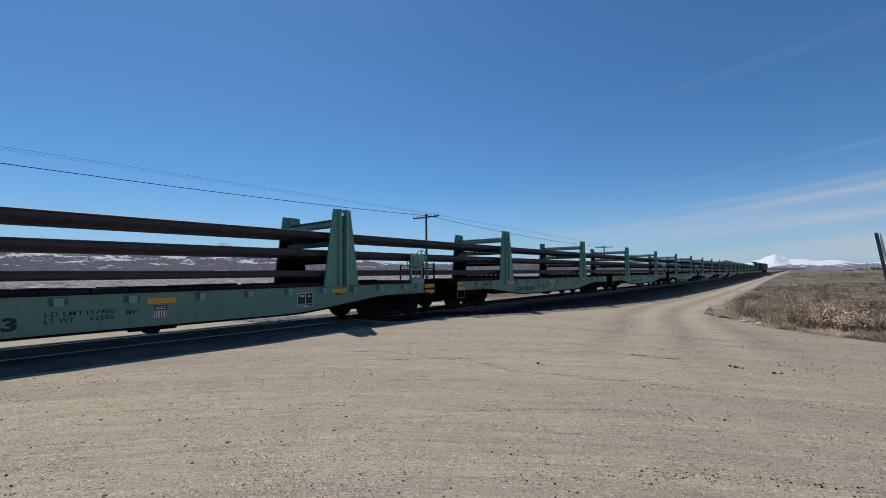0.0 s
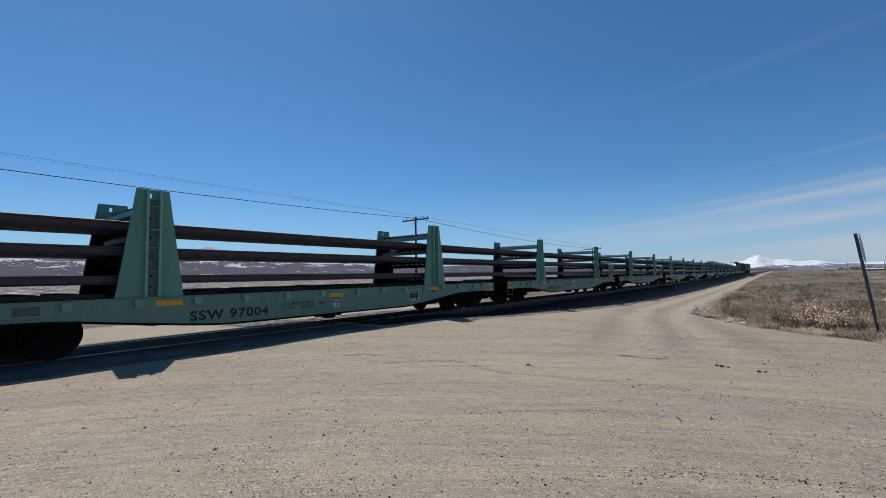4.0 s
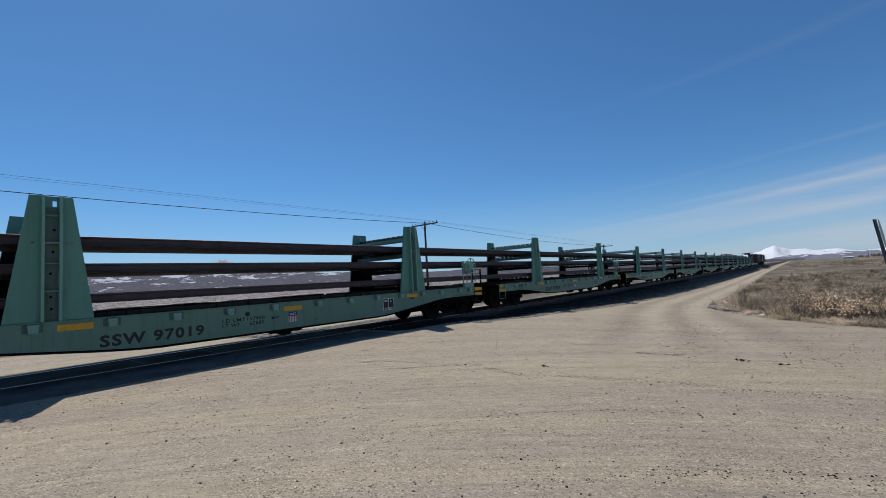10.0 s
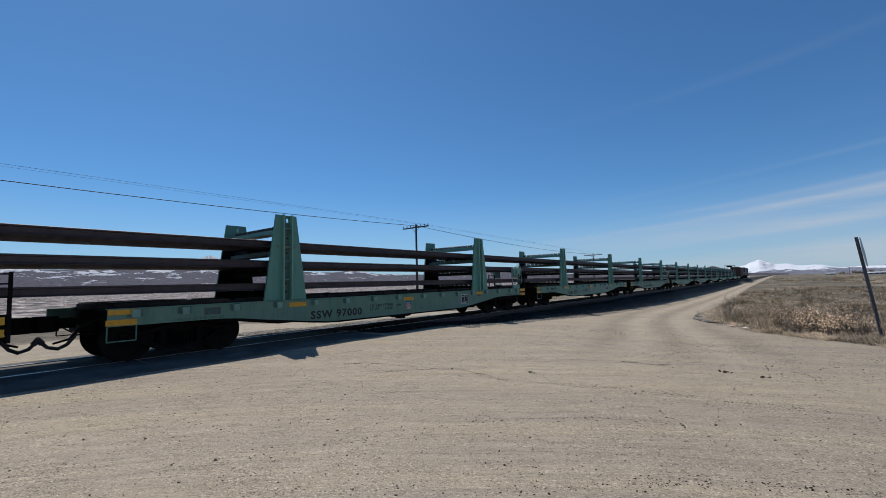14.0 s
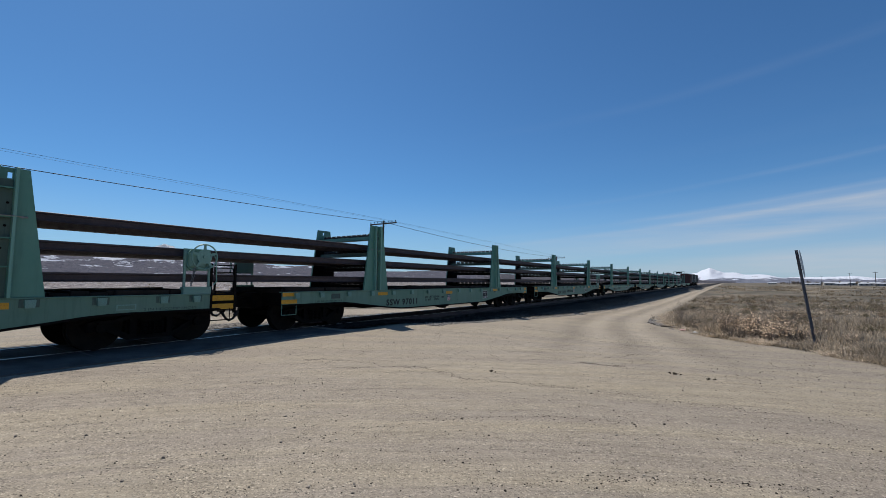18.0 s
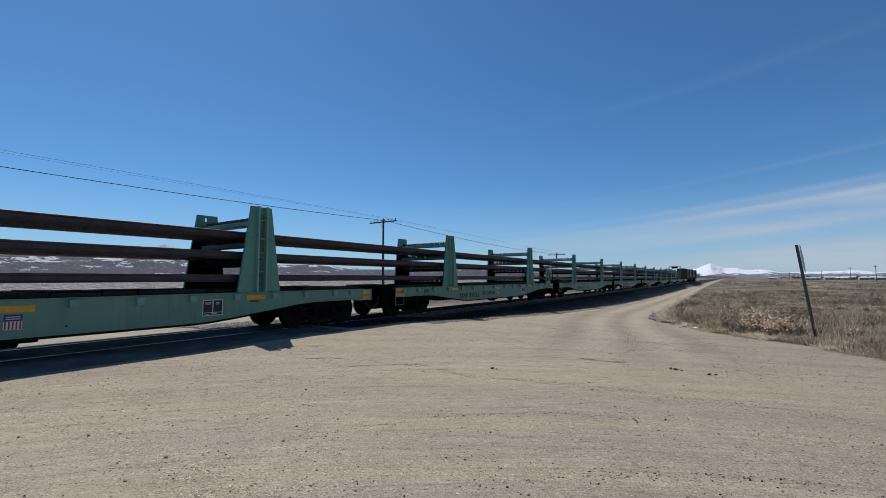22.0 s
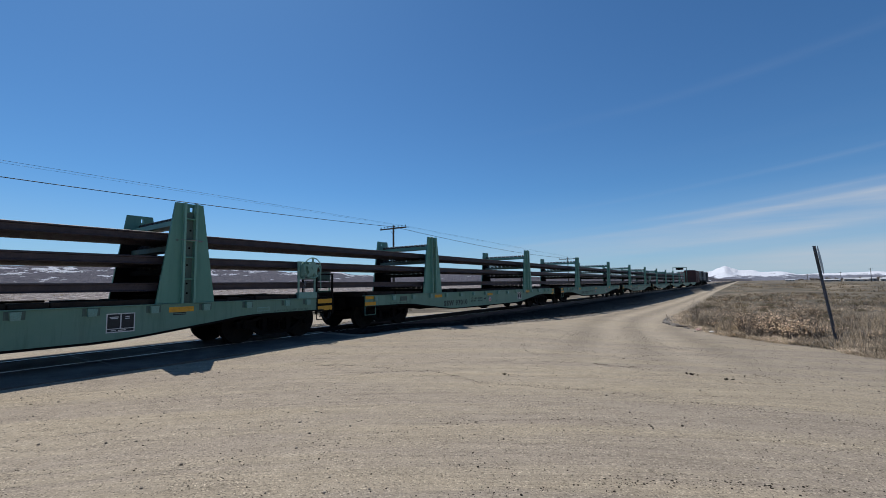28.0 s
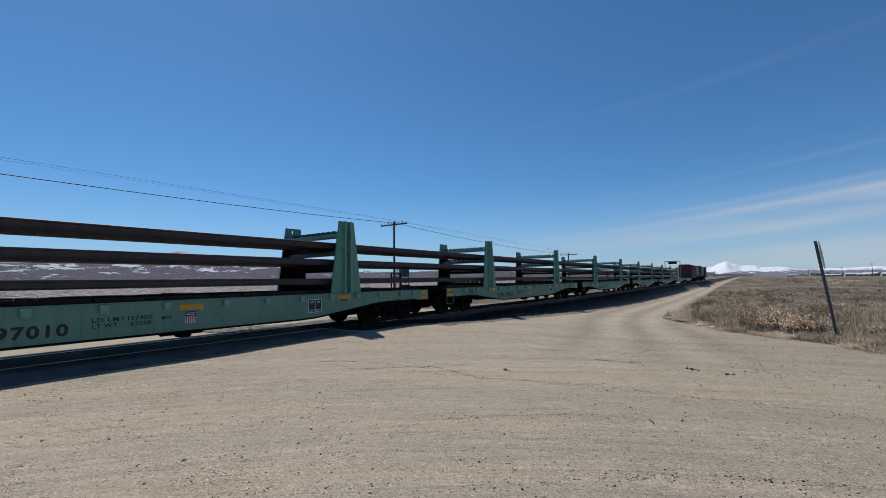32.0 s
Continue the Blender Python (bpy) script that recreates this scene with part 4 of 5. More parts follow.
        for y, z, w in ((-0.13, 0.13, 0.09), (-0.13, 0.10, 0.07), (0.13, 0.13, 0.04), (0.13, 0.09, 0.05), (-0.14, -0.165, 0.05), (0.03, -0.165, 0.08)):
            box(bm, 1.3925, 1.394, y - w, y + w, z - 0.009, z + 0.009)
        ob = part("stencil_marks", bm, WHITE, car, "small white stencil marks")
        ob.matrix_basis = t @ pose(0, 3.37, 0.765) @ Matrix.Diagonal((1, 0.84, 0.88, 1))
        # shield emblem
        bm = bmesh.new()
        box(bm, 1.3905, 1.393, -0.115, 0.115, 0.02, 0.13)
        sh = part("emblem_band", bm, NAVY, car, "navy band of a shield emblem")
        sh.matrix_basis = t @ pose(0, 0.03, 0.71)
        bm = bmesh.new()
        box(bm, 1.3915, 1.3945, -0.09, 0.09, 0.085, 0.098)
        box(bm, 1.3915, 1.3945, -0.09, 0.09, 0.05, 0.063)
        box(bm, 1.3895, 1.3915, -0.115, 0.115, -0.125, 0.02)
        ob = part("emblem_field", bm, WHITE, car, "white field of a shield emblem")
        ob.matrix_basis = t @ pose(0, 0.03, 0.71)
        bm = bmesh.new()
        for i in range(5):
            y = -0.092 + i * 0.046
            box(bm, 1.3915, 1.3935, y - 0.011, y + 0.011, -0.12, 0.018)
        ob = part("emblem_stripes", bm, RED, car, "red stripes of a shield emblem")
        ob.matrix_basis = t @ pose(0, 0.03, 0.71)
        face = t @ Matrix.Translation((1.3935, 0, 0)) @ Matrix(((0, 0, 1, 0), (1, 0, 0, 0), (0, 1, 0, 0), (0, 0, 0, 1)))
        for txt, y, z, wd in (("LD LMT", -1.72, 0.74, 0.52), ("157400", -1.17, 0.74, 0.42), ("LT WT", -1.72, 0.63, 0.40), ("MW", -0.55, 0.70, 0.20)):
            lettering("weight_lettering", txt, 0.115, LETTER, car, face @ Matrix.Translation((y, z, 0)), "small black stencilled lettering", wd, 0.0015, 1.12)
        for y0 in (6.7, -7.2):
            lettering("shoe_lettering", "2 IN HF COMP SHOES", 0.075, FADED, car, face @ Matrix.Translation((y0, 0.775, 0)), "faded black stencilled lettering", 1.05)
        bm = bmesh.new()
        box(bm, 1.3905, 1.393, 4.30, 4.56, 0.882, 0.902)
        box(bm, 1.3905, 1.393, 4.30, 4.56, 0.848, 0.868)
        ob = part("date_stencil", bm, LETTER, car, "small black stencil marks")
        ob.matrix_basis = t
        for zc, y, w, h, mat in ((0.94, -6.40, 0.15, 0.055, FADED), (0.86, 6.40, 0.15, 0.035, GREEN)):
            bm = bmesh.new()
            for a, b, c, d in ((-w - 0.02, w + 0.02, h, h + 0.02), (-w - 0.02, w + 0.02, -h - 0.02, -h), (-w - 0.02, -w, -h, h), (w, w + 0.02, -h, h)):
                box(bm, 1.388, 1.404, y + a, y + b, zc + c, zc + d)
            ob = part("card_frame", bm, POCKET if mat is GREEN else SEAM, car, "narrow frame of a card board")
            ob.matrix_basis = t
            bm = bmesh.new()
            box(bm, 1.388, 1.395, y - w, y + w, zc - h, zc + h)
            ob = part("card_board", bm, mat, car)
            ob.matrix_basis = t
    return car


CAR_TEXT = {0: "3", 1: "SSW 97004", 2: "SSW 97019", 3: "SSW 97000", 4: "SSW 97011", 5: "SSW 97023", 6: "SSW 97010", 7: "SSW 97017"}
NUMBER_SHIFT = {2: -0.05, 4: -0.2}      # metres by which a number stands further along
BRAKE_FAR = {1, 4, 6, 7, 9}           # cars that stand the other way round
LAST = 10


def car_y(k):
    return (2 * k - 0.5) * 9.144 - 0.27


def number_car(car, k, turned):
    t = pose(0, 0, 0, 0, 0, 180) if turned else Matrix.Identity(4)
    face = t @ Matrix.Translation((1.3935, 0, 0)) @ Matrix(((0, 0, 1, 0), (1, 0, 0, 0), (0, 1, 0, 0), (0, 0, 0, 1)))
    txt = CAR_TEXT.get(k)
    for side in (t, t @ pose(0, 0, 0, 0, 0, 180)):
        away = side @ Matrix.Translation((1.3935, 0, 0)) @ Matrix(((0, 0, 1, 0), (1, 0, 0, 0), (0, 1, 0, 0), (0, 0, 0, 1)))
        lettering("weight_lettering", "62680" if k == 2 else "62500", 0.115, LETTER, car, away @ Matrix.Translation((-1.10, 0.63, 0)), "small black stencilled lettering", 0.36, 0.0015, 1.12)
    if k == 2:
        bm = bmesh.new()
        rod(bm, (1.385, -1.14, 0.89), (1.397, -1.14, 0.89), 0.055, 14)
        part("patch_hole", bm, LETTER, car, "round black hole in the sill").matrix_basis = t
    if k == 5:
        bm = bmesh.new()
        for i in range(3):
            sweep(bm, [(1.393, -1.75 + 0.55 * i + 0.40 * u / 14 + 0.05 * math.sin(u * 1.9 + i), 0.70 + 0.07 * math.cos(u * 1.4 + 2 * i) - 0.01 * i, ) for u in range(15)], 0.007, 4)
        part("scribble", bm, LETTER, car, "dark sprayed scribble beside the number").matrix_basis = t
    if txt == "3":
        lettering("car_number", txt, 0.29, LETTER, car, face @ Matrix.Translation((-2.24, 0.555, 0)), "large black car number", 0.19, 0.012)
    elif txt:
        lettering("car_number", txt, 0.29, LETTER, car, face @ Matrix.Translation((-3.85 + NUMBER_SHIFT.get(k, 0), 0.55, 0)), "large black reporting mark and number", 1.80, 0.0095, 1.16)
    else:
        bm = bmesh.new()
        for i in (0, 1, 2, 4, 5, 6, 7, 8):
            box(bm, 1.391, 1.3935, -3.83 + i * 0.2, -3.69 + i * 0.2, 0.55, 0.75)
        ob = part("car_number", bm, LETTER, car, "black car number too far to read")
        ob.matrix_basis = t


def build_train():
    first = build_flatcar()
    cars = {}
    for k in range(-1, LAST + 1):
        m = pose(TRACK, car_y(k), RAIL_Z, 0, 0, 180 if k in BRAKE_FAR else 0)
        if k == -1:
            car = first
            car.matrix_basis = m
        else:
            car = copy_thing(first, m)
        cars[k] = car
        tagged(car, "sea-green steel rail-train flat car with racks, rolling on the track", "flat car", "rail train flat cars")
    for k, car in cars.items():
        number_car(car, k, k in BRAKE_FAR)
        for o in car.children:
            if o.name.startswith("truck"):
                o.location.y += -0.07 if k in BRAKE_FAR else 0.07
        moving.append((car, car.matrix_basis.copy()))
        for o in car.children_recursive:
            if o.name.startswith("wheelset"):
                wheels.append((o, -1 if k in BRAKE_FAR else 1))
    return cars


cars = build_train()


def build_cargo():
    y0, y1 = -34.0, (2 * LAST + 1) * 9.144 + 1.0
    n = 0
    for tier, (z, xs) in enumerate(((BEAMS[0], range(12)), (BEAMS[1], range(11)), (BEAMS[2], range(8)))):
        for i in xs:
            x = (1.12, 1.05, 0.97)[tier] - 0.204 * i
            bm = bmesh.new()
            prism(bm, rail_outline(0.178), y0 + random.uniform(0, 1), y1 - random.uniform(0, 1.5), "y")
            ob = part("steel_rail", bm, RAIL_RUST)
            m = pose(TRACK + x, 0, RAIL_Z + z + 0.001)
            ob.matrix_basis = m
            tagged(ob, "long rusty brown welded steel rail lying in the racks", "rail", "rails carried by the train")
            moving.append((ob, m))


build_cargo()


def build_end_cars():
    """Behind the racks: a portal car, a bare flat car, a red box car and the pushing engine."""
    for middle, portal, stretch in ((196.2, True, 1.0), (212.6, False, 0.82)):
        car = new("flat_car")
        bm = bmesh.new()
        for sx in (-1, 1):
            prism(bm, [(y * stretch, z) for y, z in sill_outline()], sx * 1.36, sx * 1.40)
        box(bm, -1.36, 1.36, -8.3 * stretch, 8.3 * stretch, 0.9, 1.06)
        part("body", bm, GREEN, car)
        bm = bmesh.new()
        box(bm, -1.3, 1.3, -8.2 * stretch, 8.2 * stretch, 1.06, 1.14, 0.01)
        part("deck", bm, DECK_WOOD, car)
        for s_ in (-1, 1):
            build_truck(car, s_ * 7.0 * stretch)
        if portal:
            build_rack(car, -4.4)
            bm = bmesh.new()
            for sx in (-1, 1):
                box(bm, sx * 1.30, sx * 1.42, 1.24, 1.36, 1.09, 4.6, 0.01)
            box(bm, -1.42, 1.42, 1.24, 1.36, 4.48, 4.6, 0.01)
            part("portal_frame", bm, GREEN_POST, car, "tall green steel portal frame")
            bm = bmesh.new()
            box(bm, -0.75, 0.75, 1.1, 1.5, 4.0, 4.46, 0.02)
            part("winch_box", bm, BLACK_IRON, car)
        m = pose(TRACK, middle, RAIL_Z)
        car.matrix_basis = m
        tagged(car, "green steel end car of the rail train with a portal frame" if portal else "bare green steel flat car behind the rails", "flat car")
        moving.append((car, m))
        wheels.extend((o, 1) for o in car.children_recursive if o.name.startswith("wheelset"))
    car = new("box_car")
    bm = bmesh.new()
    box(bm, -1.38, 1.38, -6.2, 6.2, 1.0, 4.3, 0.05)
    for i in range(11):
        for sx in (-1, 1):
            box(bm, sx * 1.38, sx * 1.42, -6.0 + 1.2 * i - 0.05, -6.0 + 1.2 * i + 0.05, 1.05, 4.2)
    part("body", bm, BOXCAR_RED, car)
    bm = bmesh.new()
    for i in range(9):
        box(bm, -1.3, 1.3, -6.27, -6.2, 1.2 + i * 0.34, 1.32 + i * 0.34, 0.02)
    part("corrugated_end", bm, BOXCAR_RED, car)
    bm = bmesh.new()
    prism(bm, [(-1.42, 4.28), (1.42, 4.28), (0.9, 4.42), (0, 4.46), (-0.9, 4.42)], -6.25, 6.25, "y")
    part("roof", bm, STEEL_GREY, car, "weathered metal roof")
    for sx in (-1, 1):
        bm = bmesh.new()
        box(bm, sx * 1.42, sx * 1.46, -1.2, 1.2, 1.1, 4.1, 0.02)
        part("sliding_door", bm, BOXCAR_RED, car)
    for s_ in (-1, 1):
        build_truck(car, s_ * 4.4)
    m = pose(TRACK, 226.6, RAIL_Z)
    car.matrix_basis = m
    tagged(car, "dark red ribbed box car near the end of the train", "box car")
    moving.append((car, m))
    wheels.extend((o, 1) for o in car.children_recursive if o.name.startswith("wheelset"))
    eng = new("locomotive")
    bm = bmesh.new()
    box(bm, -1.5, 1.5, -9.5, 9.5, 1.2, 1.55, 0.03)
    part("frame", bm, BLACK_IRON, eng)
    bm = bmesh.new()
    box(bm, -0.95, 0.95, -9.0, 5.0, 1.55, 4.2, 0.12)
    part("hood", bm, LOCO_DARK, eng)
    bm = bmesh.new()
    box(bm, -1.5, 1.5, 5.0, 7.4, 1.55, 4.6, 0.15)
    box(bm, -1.1, 1.1, 7.4, 9.2, 1.55, 3.2, 0.15)
    part("cab", bm, LOCO_DARK, eng)
    bm = bmesh.new()
    box(bm, -1.2, 1.2, -2.6, 2.6, 0.35, 1.2, 0.2)
    part("fuel_tank", bm, BLACK_IRON, eng)
    for sx in (-1, 1):
        bm = bmesh.new()
        for i in range(11):
            rod(bm, (sx * 1.45, -9.2 + i * 1.4, 1.55), (sx * 1.45, -9.2 + i * 1.4, 2.5), 0.02, 6)
        rod(bm, (sx * 1.45, -9.2, 2.5), (sx * 1.45, 4.8, 2.5), 0.02, 6)
        part("handrail", bm, STEEL_GREY, eng, "pale handrail")
    for s_ in (-1, 1):
        build_truck(eng, s_ * 6.3)
    m = pose(TRACK, 244.0, RAIL_Z)
    eng.matrix_basis = m
    tagged(eng, "dark diesel locomotive at the far end of the train", "locomotive", "locomotives")
    moving.append((eng, m))
    m = pose(TRACK, 265.0, RAIL_Z)
    rear = copy_thing(eng, m)
    tagged(rear, "dark diesel locomotive coupled behind another one", "locomotive", "locomotives")
    moving.append((rear, m))
    for e in (eng, rear):
        wheels.extend((o, 1) for o in e.children_recursive if o.name.startswith("wheelset"))


build_end_cars()

# ---- far land ----


def ridge(name, label, dist, profile, depth, material, seed, rough=0.12, base=-12.0, nx=160, ny=14):
    """A range of hills: a height in degrees over the horizon along bearings left of the track, with slopes in front."""
    bm_pts, faces = [], []
    b0, b1 = profile[0][0], profile[-1][0]
    for j in range(ny + 1):
        v = j / ny
        for i in range(nx + 1):
            u = b0 + (b1 - b0) * i / nx
            for (p, hp), (q, hq) in zip(profile, profile[1:]):
                if p <= u <= q:
                    t = (u - p) / (q - p)
                    t = t * t * (3 - 2 * t)
                    hgt = hp + (hq - hp) * t
                    break
            d = dist - depth * (1 - v)
            top = d * math.tan(radians(hgt))
            nz = noise.fractal((u * 0.45 + seed, v * 2.2, seed), 0.9, 2.1, 5)
            z = base + (top - base) * (v ** 1.15) * (1 + rough * nz * (1 - 0.7 * v)) + rough * 0.10 * top * nz
            a = radians(u)
            bm_pts.append((-math.sin(a) * d, math.cos(a) * d, z))
    for j in range(ny):
        for i in range(nx):
            a = j * (nx + 1) + i
            faces.append((a, a + nx + 1, a + nx + 2, a + 1))
    # back slope
    n = len(bm_pts)
    for i in range(nx + 1):
        u = radians(b0 + (b1 - b0) * i / nx)
        bm_pts.append((-math.sin(u) * (dist + 250), math.cos(u) * (dist + 250), base))
    for i in range(nx):
        a = ny * (nx + 1) + i
        faces.append((a, n + i, n + i + 1, a + 1))
    me = bpy.data.meshes.new(name)
    me.from_pydata(bm_pts, [], faces)
    me.materials.append(material)
    me.polygons.foreach_set("use_smooth", [True] * len(me.polygons))
    ob = new(name, me)
    return tagged(ob, label, "mountains", kind="structure")


def hill_material(name, earth, earth2, snow_lo, snow_hi, z0, z1, scale=0.004, relief=45.0):
    """Bare earth with snow that lies in patches and thickens upwards; the snow is dulled for distance haze."""
    m, nt, b = nodes_of(name)
    co = nt.nodes.new("ShaderNodeTexCoord").outputs["Object"]
    n1 = noise_node(nt, scale, 7, 0.62, co)
    n2 = noise_node(nt, scale * 5, 6, 0.65, co)
    e = ramp_node(nt, n2.outputs[0], [(0.35, earth), (0.65, earth2)])
    sep = nt.nodes.new("ShaderNodeSeparateXYZ")
    nt.links.new(co, sep.inputs[0])
    up = nt.nodes.new("ShaderNodeMapRange")
    up.inputs[1].default_value, up.inputs[2].default_value = z0, z1
    up.inputs[3].default_value, up.inputs[4].default_value = snow_lo, snow_hi
    nt.links.new(sep.outputs[2], up.inputs[0])
    add = nt.nodes.new("ShaderNodeMath")
    add.operation = "ADD"
    mx = nt.nodes.new("ShaderNodeMath")
    mx.operation = "MULTIPLY_ADD"
    mx.inputs[1].default_value = 0.45
    nt.links.new(n2.outputs[0], mx.inputs[0]), nt.links.new(n1.outputs[0], mx.inputs[2])
    nt.links.new(mx.outputs[0], add.inputs[0]), nt.links.new(up.outputs[0], add.inputs[1])
    s_ = ramp_node(nt, add.outputs[0], [(0.985, (0, 0, 0)), (1.03, (1, 1, 1))])
    # snow greyed below its own white to stand for haze
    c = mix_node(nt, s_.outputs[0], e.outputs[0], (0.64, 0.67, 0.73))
    nt.links.new(c.outputs[0], b.inputs["Base Color"])
    b.inputs["Roughness"].default_value = 0.95
    b.inputs["Specular IOR Level"].default_value = 0.1
    bp = nt.nodes.new("ShaderNodeBump")
    bp.inputs["Strength"].default_value, bp.inputs["Distance"].default_value = 1.0, relief
    nt.links.new(n2.outputs[0], bp.inputs["Height"]), nt.links.new(bp.outputs[0], b.inputs["Normal"])
    return m


# left hills: distance haze is put into the paler, bluer earth
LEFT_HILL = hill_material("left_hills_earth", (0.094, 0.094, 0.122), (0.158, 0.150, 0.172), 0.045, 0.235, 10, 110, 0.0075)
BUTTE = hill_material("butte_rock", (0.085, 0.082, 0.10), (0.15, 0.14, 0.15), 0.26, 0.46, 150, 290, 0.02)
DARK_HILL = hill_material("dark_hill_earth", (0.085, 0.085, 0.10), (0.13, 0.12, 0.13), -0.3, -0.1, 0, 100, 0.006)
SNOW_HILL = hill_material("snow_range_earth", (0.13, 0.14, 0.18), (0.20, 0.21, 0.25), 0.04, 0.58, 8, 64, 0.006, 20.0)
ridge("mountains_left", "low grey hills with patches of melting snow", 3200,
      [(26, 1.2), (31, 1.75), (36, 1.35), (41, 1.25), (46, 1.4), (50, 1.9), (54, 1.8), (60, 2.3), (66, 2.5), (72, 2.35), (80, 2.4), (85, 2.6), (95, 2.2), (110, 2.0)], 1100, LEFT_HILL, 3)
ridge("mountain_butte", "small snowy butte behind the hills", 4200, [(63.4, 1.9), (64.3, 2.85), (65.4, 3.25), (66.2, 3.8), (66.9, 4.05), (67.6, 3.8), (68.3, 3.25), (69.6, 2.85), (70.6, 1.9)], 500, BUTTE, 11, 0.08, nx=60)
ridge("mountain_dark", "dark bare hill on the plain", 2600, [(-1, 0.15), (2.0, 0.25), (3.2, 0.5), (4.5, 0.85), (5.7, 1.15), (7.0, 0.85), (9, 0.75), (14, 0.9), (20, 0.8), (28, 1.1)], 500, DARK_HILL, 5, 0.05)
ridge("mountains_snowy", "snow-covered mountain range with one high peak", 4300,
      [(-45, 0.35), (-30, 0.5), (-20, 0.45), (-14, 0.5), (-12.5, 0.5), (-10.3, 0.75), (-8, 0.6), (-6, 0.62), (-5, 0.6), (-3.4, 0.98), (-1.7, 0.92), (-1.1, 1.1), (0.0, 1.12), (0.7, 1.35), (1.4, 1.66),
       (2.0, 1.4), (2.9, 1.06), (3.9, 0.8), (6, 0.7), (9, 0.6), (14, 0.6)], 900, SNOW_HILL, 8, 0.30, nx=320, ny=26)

# ---- poles and wires ----
POLES = [(-31.0, 34.9, 8.05), (-31.0, 92.3, 7.05), (-31.0, -22.0, 8.05)]      # x, y and height of the top


def build_poles():
    for x, y, peak in POLES:
        z = ground_z(x, y)
        pole = new("telegraph_pole")
        pole.location = (x, y, z)
        top = peak - z
        bm = bmesh.new()
        rod(bm, (0, 0, -0.3), (0, 0, top), 0.15, 12, 0.095)
        part("shaft", bm, POLE_WOOD, pole)
        bm = bmesh.new()
        box(bm, -1.9, 1.9, -0.14, -0.02, top - 0.42, top - 0.29, 0.01)
        for s_ in (-1, 1):
            rod(bm, (s_ * 0.55, -0.12, top - 0.34), (0, -0.10, top - 0.95), 0.018, 5)
        part("crossarm", bm, POLE_WOOD, pole)
        for j in range(8):
            u = -1.78 + j * 0.509
            bm = bmesh.new()
            rod(bm, (u, -0.08, top - 0.30), (u, -0.08, top - 0.20), 0.018, 6)
            rod(bm, (u, -0.08, top - 0.21), (u, -0.08, top - 0.08), 0.06, 8, 0.035)
            part("insulator", bm, GLASS_INS, pole)
        tagged(pole, "weathered wooden telegraph pole with a crossarm of insulators", "utility pole", "telegraph poles")
    order = sorted(POLES, key=lambda p: p[1])
    for u, low, r, sag in ((0.2, 0.19, 0.024, 0.55), (1.4, 0.15, 0.008, -0.02), (1.0, 0.15, 0.005, 0.02)):
        for (xa, ya, ta), (xb, yb, tb) in zip(order, order[1:]):
            bm = bmesh.new()
            sweep(bm, [(xa + u, ya + (yb - ya) * i / 16, ta + (tb - ta) * i / 16 - low - 4 * sag * (i / 16) * (1 - i / 16)) for i in range(17)], r, 5)
            tagged(part("overhead_wire", bm, WIRE), "thin dark overhead line wire strung between the poles", "wire", "overhead wires")


build_poles()


def build_sign_post():
    x, y = 2.28, 17.6
    z = ground_z(x, y)
    post = new("sign_post")
    post.location = (x, y, z)
    lean = Matrix.Rotation(radians(-6.2), 4, "Y") @ Matrix.Rotation(radians(-2), 4, "X")
    post.matrix_basis = Matrix.Translation((x, y, z)) @ lean
    bm = bmesh.new()
    prism(bm, [(-0.042, -0.02), (-0.028, 0.03), (0.028, 0.03), (0.042, -0.02), (0.034, -0.02), (0.022, 0.022), (-0.022, 0.022), (-0.034, -0.02)], -0.4, 3.04)
    for v in bm.verts:
        v.co = (v.co.y, v.co.z, v.co.x)
    part("post", bm, POST_STEEL, post, "leaning grey steel channel post")
    bm = bmesh.new()
    rod(bm, (-0.003, 0, 0), (0.003, 0, 0), 0.455, 32)
    ob = part("sign_plate", bm, STEEL_GREY, post, "bare metal sign plate seen edge on")
    ob.matrix_basis = pose(0.085, 0.04, 2.58, 0, 0, -10)
    for zz in (2.3, 2.9):
        bm = bmesh.new()
        rod(bm, (0, -0.02, zz), (0, 0.07, zz), 0.012, 6)
        part("bolt", bm, STEEL_GREY, post)
    tagged(post, "leaning grey steel sign post seen from behind its plate", "sign post")


build_sign_post()

# ---- stones, grass and scrub ----


def pebble_field(name, label, count, where, size, material, flat=0.6, cat="gravel", kind="stuff"):
    pts, faces = [], []
    ico = [(0, 0, 1), (0.89, 0, 0.45), (0.28, 0.85, 0.45), (-0.72, 0.53, 0.45), (-0.72, -0.53, 0.45), (0.28, -0.85, 0.45),
           (0.72, 0.53, -0.45), (-0.28, 0.85, -0.45), (-0.89, 0, -0.45), (-0.28, -0.85, -0.45), (0.72, -0.53, -0.45)]
    tri = [(0, 1, 2), (0, 2, 3), (0, 3, 4), (0, 4, 5), (0, 5, 1), (1, 6, 2), (2, 7, 3), (3, 8, 4), (4, 9, 5), (5, 10, 1),
           (2, 6, 7), (3, 7, 8), (4, 8, 9), (5, 9, 10), (1, 10, 6)]
    made = 0
    while made < count:
        x, y, k = where()
        if x is None:
            continue
        s_ = random.uniform(*size) * k
        a = random.uniform(0, 6.28)
        ca, sa = math.cos(a), math.sin(a)
        z = ground_z(x, y)
        z += 0.035 * max(0, 1 - math.hypot(x, y) / 90) * noise.noise((x * 0.35, y * 0.35, 0)) + max(0, 1 - math.hypot(x, y) / 90) * 0.012 * noise.noise((x * 1.7, y * 1.7, 3))
        n = len(pts)
        sx, sy, sz = random.uniform(0.7, 1.3), random.uniform(0.7, 1.3), random.uniform(0.7, 1.2) * flat
        for p in ico:
            j = random.uniform(0.8, 1.2)
